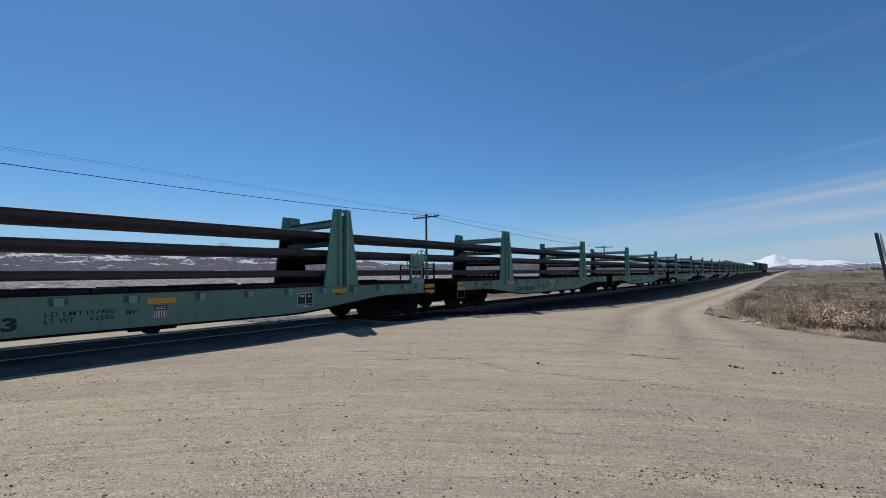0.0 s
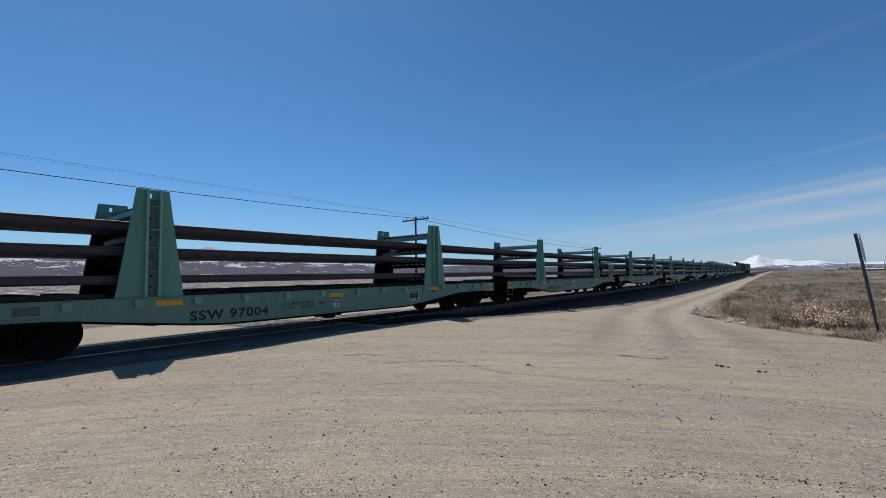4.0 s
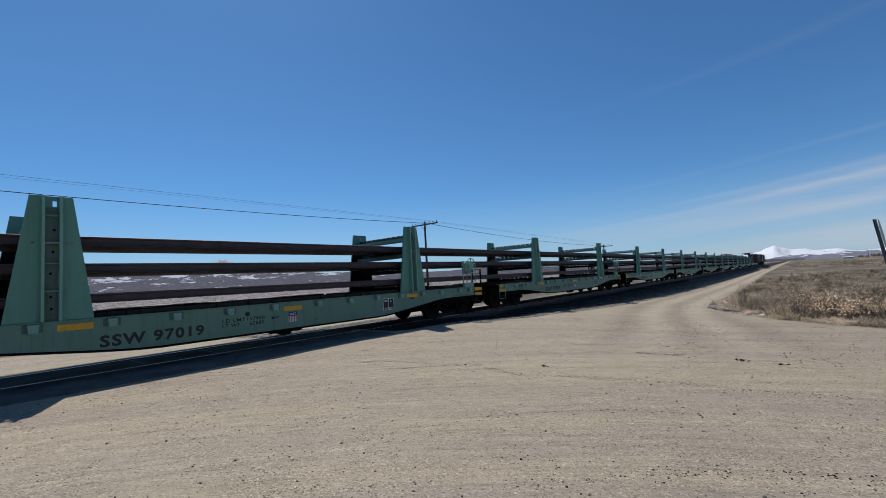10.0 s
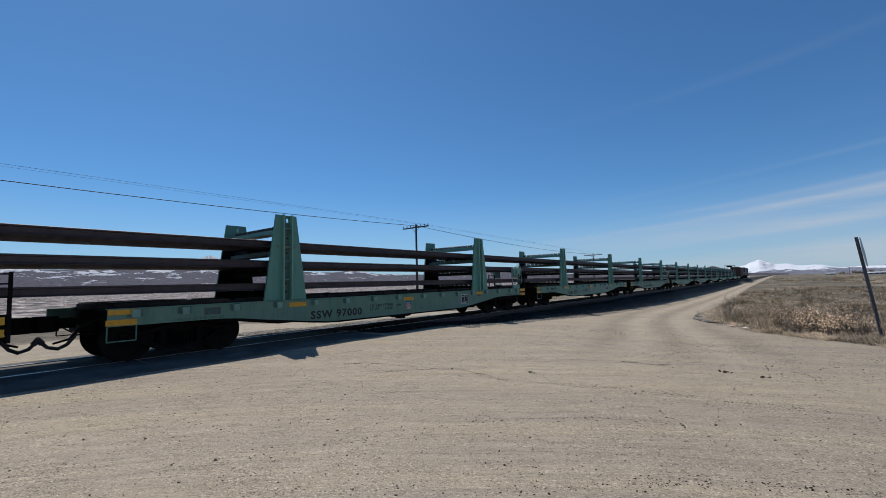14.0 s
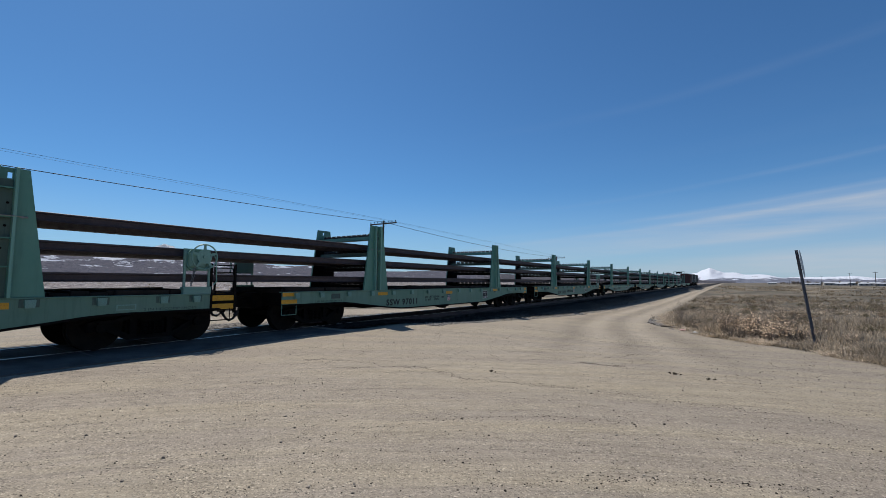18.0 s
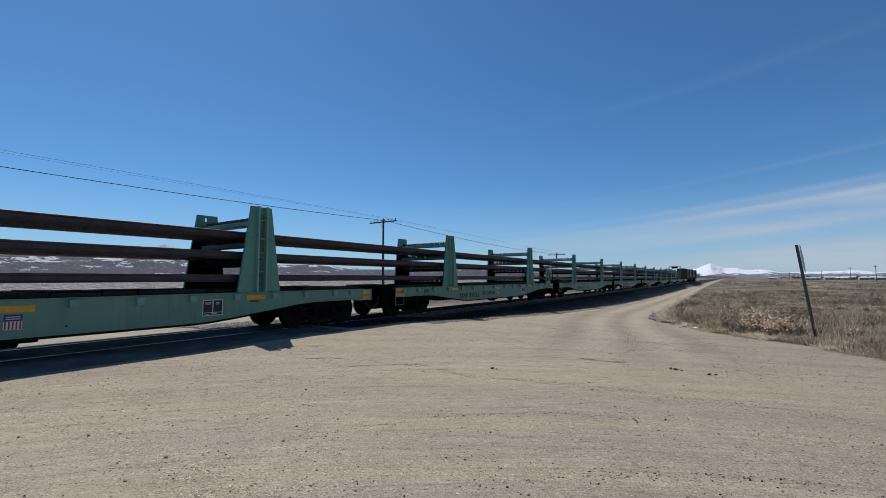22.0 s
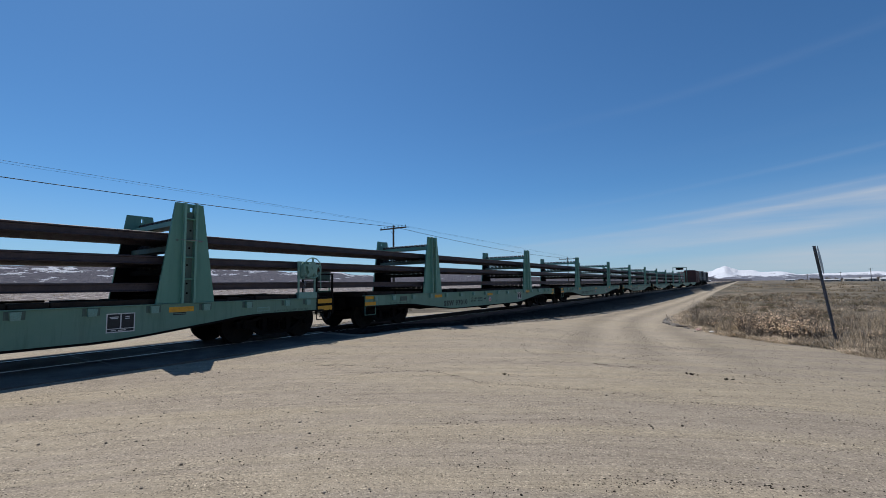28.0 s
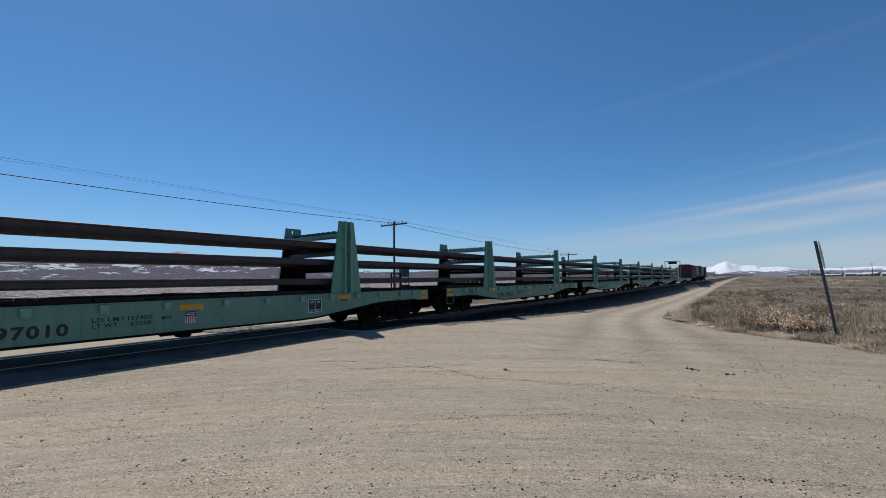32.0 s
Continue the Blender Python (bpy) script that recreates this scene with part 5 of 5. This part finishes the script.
            u, v = p[0] * sx * s_ * j, p[1] * sy * s_ * j
            pts.append((x + u * ca - v * sa, y + u * sa + v * ca, z + s_ * sz * (p[2] * j + 0.25)))
        faces += [(a_ + n, b_ + n, c_ + n) for a_, b_, c_ in tri]
        made += 1
    me = bpy.data.meshes.new(name)
    me.from_pydata(pts, [], faces)
    me.materials.append(material)
    return tagged(new(name, me), label, cat, kind=kind)


def lot_place():
    r = 1.8 + 15 * random.random() ** 1.5
    a = radians(random.uniform(-18, 88))
    x, y = -math.sin(a) * r, math.cos(a) * r
    if x < -9.3 or field_side(x, y) > 0.3:
        return None, None, 1
    return x, y, 0.5 + 0.055 * r + (1.1 if random.random() < 0.02 else 0)


def bed_place():
    y = 9.0 + 46 * random.random() ** 1.6
    wide = 2.5 + 0.55 * step(10, 22, y)
    x = TRACK + (random.uniform(1.0, wide) if random.random() < 0.7 else random.uniform(-1.2, 1.2))
    if x > TRACK + 1.8 and random.random() > step(10, 15, y):
        return None, None, 1
    return x, y, 1.0


def far_bed_place():
    return TRACK - random.uniform(0.95, 3.1), 6.5 + 58 * random.random() ** 1.5, 1.0


def road_place():
    i = random.choice((2, 3, 4, 5, 6))
    (xa, ya), (xb, yb) = DRIVE[i], DRIVE[i + 1]
    t = random.random() if i < 6 else random.random() * 0.3
    x, y = xa + (xb - xa) * t, ya + (yb - ya) * t
    x += random.choice((-1.9, -1.7, 0, 0, 1.7)) + random.gauss(0, 0.28)
    return (x, y, 0.8 + y * 0.012) if field_side(x, y) < 0.2 and x > TRACK + 2.6 else (None, None, 1)


def toe_place():
    y = 12 + 34 * random.random() ** 1.5
    lump = noise.noise((0, y * 0.55, 21))
    if random.random() > 0.65 + 0.6 * lump:
        return None, None, 1
    return TRACK + 2.86 + 0.36 * step(12, 24, y) + 0.10 * lump + random.gauss(0, 0.13), y, 1.0


def heap_place():
    x, y = random.gauss(-2.8, 0.75), random.gauss(26.6, 2.3)
    return (x, y, 1.0) if field_side(x, y) > -0.5 else (None, None, 1)


pebble_field("lot_pebbles", "loose small dark and pale pebbles on the gravel lot", 24000, lot_place, (0.003, 0.008), PEBBLE, 0.85)
def dark_place():
    x, y, k = lot_place()
    if x is None or (noise.noise((x * 0.5, y * 0.5, 12)) < -0.05 and random.random() < 0.7):
        return None, None, 1
    return x, y, 0.75 + 0.035 * math.hypot(x, y)


pebble_field("dark_stones", "scattered dark stones on the gravel lot", 1100, dark_place, (0.004, 0.010), DARK_PEBBLE, 0.95)
pebble_field("ballast_stones", "crushed ballast stones beside the track, darkened for the train's shade", 15000, bed_place, (0.014, 0.034), SHADED_BALLAST, 0.8, "ballast")
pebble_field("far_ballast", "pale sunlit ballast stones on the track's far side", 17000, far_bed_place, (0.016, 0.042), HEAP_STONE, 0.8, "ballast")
pebble_field("toe_stones", "strip of pale grey stones along the toe of the track bed", 3200, toe_place, (0.010, 0.034), HEAP_STONE, 0.8, "stones")
pebble_field("road_gravel", "loose gravel between the wheel tracks of the dirt road", 1100, road_place, (0.006, 0.015), PEBBLE, 0.7)
pebble_field("stone_heap", "spread heap of pale grey stones at the road's edge", 950, heap_place, (0.03, 0.10), HEAP_STONE, 0.8, "stones")


RUTS = [[(-5.4, 5.22), (-4.9, 5.84), (-4.3, 6.02), (-3.54, 5.75), (-2.94, 5.84), (-2.15, 6.04), (-0.97, 6.19), (0.37, 6.28), (2.0, 6.2)],
        [(-6.72, 5.32), (-6.43, 5.62), (-5.34, 5.87)], [(-3.5, 2.5), (-3.0, 3.38), (-2.67, 3.92), (-2.2, 4.35), (-1.6, 4.75), (-0.8, 5.0)],
        [(-1.8, 2.6), (-0.99, 3.31), (-0.65, 3.56), (-0.13, 3.87), (0.6, 4.1)], [(-2.3, 8.2), (-1.9, 8.15), (-1.5, 8.2)]]


def rut_place():
    line = random.choice(RUTS[:1] * 3 + RUTS)
    i = random.randrange(len(line) - 1)
    t = random.random()
    (xa, ya), (xb, yb) = line[i], line[i + 1]
    return xa + (xb - xa) * t + random.gauss(0, 0.045), ya + (yb - ya) * t + random.gauss(0, 0.045), random.uniform(0.6, 1.4)


pebble_field("rut_gravel", "thin lines of dark gravel pushed up by wheels", 1300, rut_place, (0.003, 0.008), DARK_PEBBLE)


PINK = surface("pale_red_plastic", (0.55, 0.30, 0.26), (0.62, 0.42, 0.37), 9, 0.4, 0, 40, 0.1, 0.5)


def build_debris():
    """Dry plant scraps on the lot, and litter at the scrub's edge."""
    for x, y, r in ((-0.72, 7.84, 0.06), (-0.25, 7.72, 0.045), (-3.23, 6.32, 0.035)):
        pts, faces = [], []
        for _ in range(14):
            a, b = random.uniform(0, 6.28), random.uniform(0, 6.28)
            cx, cy = random.gauss(0, r * 0.6), random.gauss(0, r * 0.3)
            l, w = r * random.uniform(0.4, 1.0), 0.004
            k = len(pts)
            dx, dy = math.cos(a) * l, math.sin(a) * l
            h = random.uniform(0.0, 0.03)
            pts += [(cx - dy * 0.05, cy + dx * 0.05, 0.004), (cx + dy * 0.05, cy - dx * 0.05, 0.004), (cx + dx, cy + dy, h), (cx + dx * 0.5, cy + dy * 0.5, h + 0.012)]
            faces += [(k, k + 1, k + 3), (k + 1, k + 2, k + 3), (k, k + 3, k + 2)]
        me = bpy.data.meshes.new("plant_scrap")
        me.from_pydata(pts, [], faces)
        me.materials.append(DARK_PEBBLE)
        ob = new("plant_scrap", me)
        ob.location = (x, y, ground_z(x, y) + 0.02)
        tagged(ob, "dark dry plant scrap lying on the gravel", "debris", "plant scraps")
    for nm, lab, x, y, mat, s_ in (("plastic_bag", "crumpled pale red plastic bag in the dry grass", -1.55, 20.4, PINK, 0.11), ("paper_scrap", "scrap of white paper at the grass edge", -1.05, 19.4, WHITE, 0.09),
                                   ("plank", "short dark plank at the grass edge", -2.1, 22.4, TIE_WOOD, 0.4)):
        bm = bmesh.new()
        if nm == "plank":
            box(bm, -0.5, 0.5, -0.07, 0.07, 0, 0.05, 0.01)
        else:
            bmesh.ops.create_icosphere(bm, subdivisions=2, radius=s_)
            for v in bm.verts:
                v.co.z = 0.35 * v.co.z * (1 + 0.8 * noise.noise(v.co * 9)) + 0.05
                v.co.x *= 1 + 0.5 * noise.noise(v.co * 7)
        ob = part(nm, bm, mat)
        ob.matrix_basis = pose(x, y, ground_z(x, y) + 0.03, 0, 0, -35)
        tagged(ob, lab, "litter")


build_debris()


def blades(pts, faces, x, y, z, n, h, spread, w, droop=0.5):
    for _ in range(n):
        a = random.uniform(0, 6.28)
        l = h * random.uniform(0.5, 1.1)
        o = random.uniform(0, spread)
        bx, by = x + o * math.cos(a), y + o * math.sin(a)
        d = l * random.uniform(0.1, droop)
        c, s_ = math.cos(a + random.uniform(-0.6, 0.6)), math.sin(a + random.uniform(-0.6, 0.6))
        k = len(pts)
        px, py = -s_ * w, c * w
        pts += [(bx - px, by - py, z - 0.02), (bx + px, by + py, z - 0.02), (bx + c * d * 0.45 + px * 0.7, by + s_ * d * 0.45 + py * 0.7, z + l * 0.6),
                (bx + c * d * 0.45 - px * 0.7, by + s_ * d * 0.45 - py * 0.7, z + l * 0.6), (bx + c * d, by + s_ * d, z + l)]
        faces += [(k, k + 1, k + 2, k + 3), (k + 3, k + 2, k + 4)]


def stuff(name, label, pts, faces, material, cat):
    me = bpy.data.meshes.new(name)
    me.from_pydata(pts, [], faces)
    me.materials.append(material)
    return tagged(new(name, me), label, cat, kind="stuff")


def build_grass():
    pts, faces = [], []
    made = 0
    while made < 6400:
        y = 10 + 75 * random.random() ** 2.2
        x = random.uniform(-4.5, 6 + y * 0.55)
        f = field_side(x, y)
        if f < 0.05:
            continue
        if noise.noise((x * 0.25, y * 0.18, 2)) < -0.12 + 0.2 * random.random():
            continue
        z = ground_z(x, y) + 0.08 * min(1, f)
        far = min(1.0, y / 60)
        blades(pts, faces, x, y, z, int(16 - 9 * far), random.uniform(0.10, 0.30), 0.14 + 0.20 * far, 0.005 + 0.012 * far, 1.6)
        made += 1
    litter, flat_faces = [], []
    made = 0
    while made < 3200:
        y = 13 + 26 * random.random() ** 1.3
        x = random.uniform(-4.0, 6.0)
        f = field_side(x, y)
        if not -0.12 < f < 1.9 or noise.noise((x * 0.8, y * 0.8, 31)) < -0.25 + 0.3 * random.random():
            continue
        blades(litter, flat_faces, x, y, ground_z(x, y) + 0.04, 9, random.uniform(0.03, 0.13), 0.22, 0.007, 5.0)
        made += 1
    stuff("straw_litter", "bleached straw and leaf litter along the road's edge", litter, flat_faces, STRAW_LITTER, "litter")
    # matted growth that hides the soil along the scrub's near side
    made = 0
    while made < 6600:
        y = 12.5 + 40 * random.random() ** 1.8
        x = random.uniform(-4.4, 5.5 + 0.45 * y)
        f = field_side(x, y)
        if f < 0.1:
            continue
        blades(pts, faces, x, y, ground_z(x, y) + 0.07 * min(1, f), 8, random.uniform(0.07, 0.22) * (0.7 + 0.6 * noise.noise((x * 0.5, y * 0.5, 8))), 0.22, 0.006 + 0.00016 * y, 2.6)
        made += 1
    # taller straw clumps
    for cx, cy, r, n in ((-0.35, 20.8, 0.45, 34), (-0.9, 22.4, 0.5, 36), (0.2, 22.6, 0.5, 30), (-1.5, 24.2, 0.6, 36), (-0.4, 25.6, 0.7, 36), (0.9, 24.4, 0.6, 26), (1.8, 26.5, 0.7, 28), (-2.3, 27.5, 0.6, 30), (-1.2, 29.5, 0.8, 34), (6.2, 33.1, 1.3, 60), (4.4, 25.4, 0.9, 34), (3.5, 24.3, 0.6, 22), (-0.9, 31.0, 0.9, 26), (5.4, 20.5, 0.7, 24), (3.3, 19.6, 0.6, 18)):
        for _ in range(n):
            x, y = random.gauss(cx, r * 0.6), random.gauss(cy, r * 0.8)
            blades(pts, faces, x, y, ground_z(x, y) + 0.06, 16, random.uniform(0.3, 0.55), 0.22, 0.008, 0.7)
    stuff("dry_grass", "dry straw-coloured grass tufts on the field", pts, faces, DRY_GRASS, "grass")


build_grass()


FAR_BRUSH = plant("far_brush", (0.12, 0.102, 0.076), (0.30, 0.255, 0.19), 0.08)


def build_far_scrub():
    """Low clumps that break up the plain on both sides of the track."""
    pts, faces = [], []
    for i in range(6500):
        if i % 14 < 13:
            y = 27 + 330 * random.random() ** 2.1
            x = random.uniform(-3.5, 20 + 0.9 * y)
        else:
            x = -22 - 330 * random.random() ** 1.5
            y = random.uniform(-10, 60 - x * 0.9)
        if x > TRACK and field_side(x, y) < 0.5 or noise.noise((x * 0.07, y * 0.05, 4)) < -0.05 + 0.3 * random.random():
            continue
        d = math.hypot(x, y)
        blades(pts, faces, x, y, ground_z(x, y) + 0.05, 11, random.uniform(0.12, 0.42) * (1 + d * 0.004), 0.35 + d * 0.008, 0.012 + d * 0.0003, 2.0)
    stuff("far_scrub", "scattered low dry scrub on the plain", pts, faces, FAR_BRUSH, "scrub")


build_far_scrub()


def build_bush(name, label, x, y, h, r, twigs, leaf_mat, leaves, leaf_size, group):
    z = ground_z(x, y) + 0.06
    thing = new(name)
    thing.location = (x, y, z)
    bm_pts, bm_faces, l_pts, l_faces = [], [], [], []

    def stick(a, b, w0, w1):
        d = (b - a).normalized()
        u = d.orthogonal().normalized()
        v = d.cross(u)
        k = len(bm_pts)
        for p, w in ((a, w0), (b, w1)):
            for j in range(3):
                t = 2.094 * j
                bm_pts.append(tuple(p + u * w * math.cos(t) + v * w * math.sin(t)))
        bm_faces.extend([(k + j, k + (j + 1) % 3, k + 3 + (j + 1) % 3, k + 3 + j) for j in range(3)])

    for _ in range(twigs):
        a = random.uniform(0, 6.28)
        out = r * random.uniform(0.15, 1.0)
        root = Vector((math.cos(a), math.sin(a), 0)) * random.uniform(0, 0.12 * r)
        tip = Vector((math.cos(a) * out, math.sin(a) * out, h * random.uniform(0.6, 1.05) * (1 - 0.35 * out / r)))
        mid = root.lerp(tip, 0.5) + Vector((random.uniform(-1, 1), random.uniform(-1, 1), random.uniform(0, 1))) * 0.1 * r
        stick(root, mid, 0.010, 0.006)
        stick(mid, tip, 0.006, 0.003)
        for _ in range(3):
            p = mid.lerp(tip, random.random())
            q = p + Vector((random.uniform(-1, 1), random.uniform(-1, 1), random.uniform(0.2, 1))) * 0.22 * h
            stick(p, q, 0.004, 0.002)
            for _ in range(leaves):
                c = p.lerp(q, random.random())
                e1 = Vector((random.uniform(-1, 1), random.uniform(-1, 1), random.uniform(-1, 1))).normalized() * leaf_size * random.uniform(0.6, 1.3)
                e2 = e1.orthogonal().normalized() * leaf_size * 0.35
                k = len(l_pts)
                fold = e1.cross(e2).normalized() * leaf_size * 0.22
                l_pts.extend([tuple(c), tuple(c + e1 * 0.5 + e2 + fold), tuple(c + e1 + fold), tuple(c + e1 * 0.5 - e2 + fold)])
                l_faces.extend([(k, k + 1, k + 2), (k, k + 2, k + 3)])
    for nm, p, f, mat in (("branchwork", bm_pts, bm_faces, DRY_TWIG), ("foliage", l_pts, l_faces, leaf_mat)):
        if not p:
            continue
        me = bpy.data.meshes.new(nm)
        me.from_pydata(p, [], f)
        me.materials.append(mat)
        ob = tagged(new(nm, me), kind="stuff")
        ob.parent = thing
    tagged(thing, label, "shrub", group)
    return thing


def build_scrub():
    # tall bare shrub by the stone heap, then dead weeds with curled leaves, then low sage
    build_bush("bare_shrub", "bare grey-brown twiggy shrub at the road's edge", -2.0, 25.0, 1.3, 0.70, 38, DRY_LEAF, 0, 0.03, "roadside shrubs")
    made = 0
    while made < 44:
        x, y = random.gauss(1.0, 0.62), random.uniform(17.1, 20.6)
        if field_side(x, y) < 0.3 or abs(x - 2.2) < 0.25:
            continue
        build_bush("dead_weed", "dead brown weed stalks with curled pale leaves", x, y, random.uniform(0.5, 1.1), 0.30, 9, WEED_LEAF, 2, 0.075, "dead weeds")
        made += 1
    made = 0
    while made < 30:
        x, y = random.uniform(-2.2, 3.4), 17.5 + 13 * random.random() ** 1.4
        if not 0.3 < field_side(x, y) < 4.6:
            continue
        build_bush("dead_weed", "low dead brown weed with curled pale leaves", x, y, random.uniform(0.3, 0.6), 0.36, 9, WEED_LEAF, 2, 0.06, "dead weeds")
        made += 1
    made = 0
    while made < 210:
        y = 13 + 85 * random.random() ** 1.4
        x = random.uniform(-3.4, 8 + 0.3 * y)
        f = field_side(x, y)
        if f < 0.3 or math.hypot(x - 2.28, y - 17.0) < 1.0:
            continue
        k = random.random()
        build_bush("low_shrub", "low dry sage shrub on the field", x, y, random.uniform(0.22, 0.60), random.uniform(0.30, 0.85), 22, SAGE if k < 0.4 else DRY_LEAF, 0 if k > 0.72 else 5, 0.045, "low shrubs")
        made += 1


build_scrub()


# ---- the far town on the plain ----
ROOF_WHITE = surface("pale_metal_roof", (0.56, 0.57, 0.59), (0.38, 0.38, 0.38), 0.2, 0.5, 0.1, 3, 0.05, 0.5, 0.1)
WALL_PALE = surface("pale_shed_wall", (0.42, 0.40, 0.37), (0.34, 0.31, 0.28), 0.3, 0.8, 0, 3, 0.1, 0.5, 0.2)
WINDOW_DARK = surface("dark_opening", (0.03, 0.03, 0.035), (0.04, 0.04, 0.045), 1, 0.3, 0, 3, 0.05, 0.5)


def bearing(deg, d):
    a = radians(deg)
    return -math.sin(a) * d, math.cos(a) * d


def build_town():
    for deg, d, w, h, dep, turn in ((-6.9, 640, 7, 2.6, 6, 4), (-7.5, 660, 12, 2.8, 8, -6), (-8.8, 690, 13, 4.0, 9, 8), (-9.6, 640, 10, 3.0, 8, -3), (-10.4, 700, 22, 4.2, 12, 2), (-11.1, 650, 8, 3.2, 7, 10),
                                    (-11.9, 680, 9, 3.8, 8, -8), (-12.5, 640, 14, 3.4, 9, 3), (-14.0, 700, 18, 3.6, 10, 0), (-16.0, 650, 12, 3.2, 9, 6), (-4.2, 900, 12, 3.0, 8, 0), (3.2, 1100, 14, 3.4, 9, 10)):
        x, y = bearing(deg, d)
        z = ground_z(x, y) - 0.1
        house = new("shed")
        house.matrix_basis = pose(x, y, z, 0, 0, deg + turn)
        bm = bmesh.new()
        prism(bm, [(-dep / 2, 0), (dep / 2, 0), (dep / 2, h * 0.68), (0, h), (-dep / 2, h * 0.68)], -w / 2, w / 2)
        part("wall", bm, WALL_PALE, house)
        bm = bmesh.new()
        for s_ in (-1, 1):
            prism(bm, [(s_ * (dep / 2 + 0.4), h * 0.66), (0, h + 0.02), (0, h + 0.16), (s_ * (dep / 2 + 0.4), h * 0.66 + 0.14)], -w / 2 - 0.3, w / 2 + 0.3)
        part("roof", bm, ROOF_WHITE, house, "pale metal roof")
        for i in range(max(2, int(w / 4))):
            u = -w / 2 + (i + 0.5) * w / max(2, int(w / 4))
            bm = bmesh.new()
            box(bm, u - 0.7, u + 0.7, -dep / 2 - 0.05, -dep / 2 + 0.02, 0.5, 1.7, 0.02)
            part("window", bm, WINDOW_DARK, house)
        tagged(house, "low pale shed with a white metal roof far across the plain", "building", "far buildings")
    for deg, d, top in ((-10.2, 420, 10.0), (-11.95, 400, 10.5), (-8.1, 520, 9.0), (-13.6, 410, 10), (-5.6, 640, 9)):
        x, y = bearing(deg, d)
        z = ground_z(x, y)
        pole = new("far_power_pole")
        pole.location = (x, y, z)
        bm = bmesh.new()
        rod(bm, (0, 0, -0.2), (0, 0, top), 0.2, 8, 0.13)
        part("shaft", bm, POLE_WOOD, pole)
        bm = bmesh.new()
        box(bm, -1.2, 1.2, -0.1, 0.1, top - 0.8, top - 0.62)
        part("crossarm", bm, POLE_WOOD, pole)
        tagged(pole, "distant wooden power pole with one crossarm", "utility pole", "distant power poles")


build_town()


def build_tree(x, y, h):
    z = ground_z(x, y)
    tree = new("bare_tree")
    tree.location = (x, y, z)
    bm = bmesh.new()
    rod(bm, (0, 0, -0.2), (0, 0, h * 0.4), h * 0.03, 7, h * 0.02)
    tips = []
    for i in range(9):
        a = random.uniform(0, 6.28)
        p = Vector((0, 0, h * random.uniform(0.22, 0.4)))
        q = Vector((math.cos(a) * h * random.uniform(0.15, 0.4), math.sin(a) * h * random.uniform(0.15, 0.4), h * random.uniform(0.5, 0.95)))
        rod(bm, p, q, h * 0.012, 5, h * 0.004)
        tips.append((p, q))
    part("trunk", bm, POLE_WOOD, tree)
    pts, faces = [], []
    for p, q in tips:
        for _ in range(70):
            c = p.lerp(q, random.uniform(0.35, 1.1)) + Vector((random.gauss(0, 1), random.gauss(0, 1), random.gauss(0, 1))) * h * 0.07
            e1 = Vector((random.gauss(0, 1), random.gauss(0, 1), random.gauss(0, 1))).normalized() * h * 0.11
            e2 = e1.orthogonal().normalized() * h * 0.03
            k = len(pts)
            pts.extend([tuple(c - e2), tuple(c + e2), tuple(c + e1)])
            faces.append((k, k + 1, k + 2))
    me = bpy.data.meshes.new("crown")
    me.from_pydata(pts, [], faces)
    me.materials.append(DRY_TWIG)
    ob = new("crown", me)
    ob.parent = tree
    tagged(tree, "leafless brown tree far off by the sheds", "tree", "far trees")


for _deg in (-5.2, -5.5, -5.9, -6.2, -6.5, -8.2, -8.45, -8.9, -9.15, -5.0, -6.05, -6.3, -6.75, -7.05, -7.2, -7.8, -8.05, -9.5, -10.1, -10.6, -11.0, -11.7, -12.7, -9.9, -10.8, -11.4, -12.2, -13.1, -13.5, -14.6, -15.2, -16.6):
    _x, _y = bearing(_deg + random.uniform(-0.08, 0.08), random.uniform(690, 780))
    build_tree(_x, _y, random.uniform(3.0, 5.6))


# ---- motions ----


TRIM = [(0, 0.03), (2, 0.10), (4, 0.11), (6, 0.03), (9, -0.06), (12, -0.09), (16, -0.08), (20, -0.07), (22, -0.04), (24, -0.035), (28, 0.067), (31, 0.085), (32, 0.245)]


def rolled(t):
    """How far the train has come by t, in metres along -y: an almost even roll."""
    for (a, u), (b, v) in zip(TRIM, TRIM[1:]):
        if a <= t <= b:
            k = step(a, b, t)
            return 3.377 * t - 7.91 + u + (v - u) * k


def motions():
    times = [t for t, _ in TRIM]
    for ob, m in moving:
        walk(ob, [(t, Matrix.Translation((0, -rolled(t), 0)) @ m) for t in times])
    steps = 272
    rows = []
    for i in range(steps + 1):
        t = 32 * i / steps
        rows.append((t, (rolled(t) - rolled(0)) / 0.457))
    for ob, way in wheels:
        p = ob.location.copy()
        walk(ob, [(t, Matrix.Translation(p) @ Matrix.Rotation(way * a, 4, "X")) for t, a in rows])


motions()
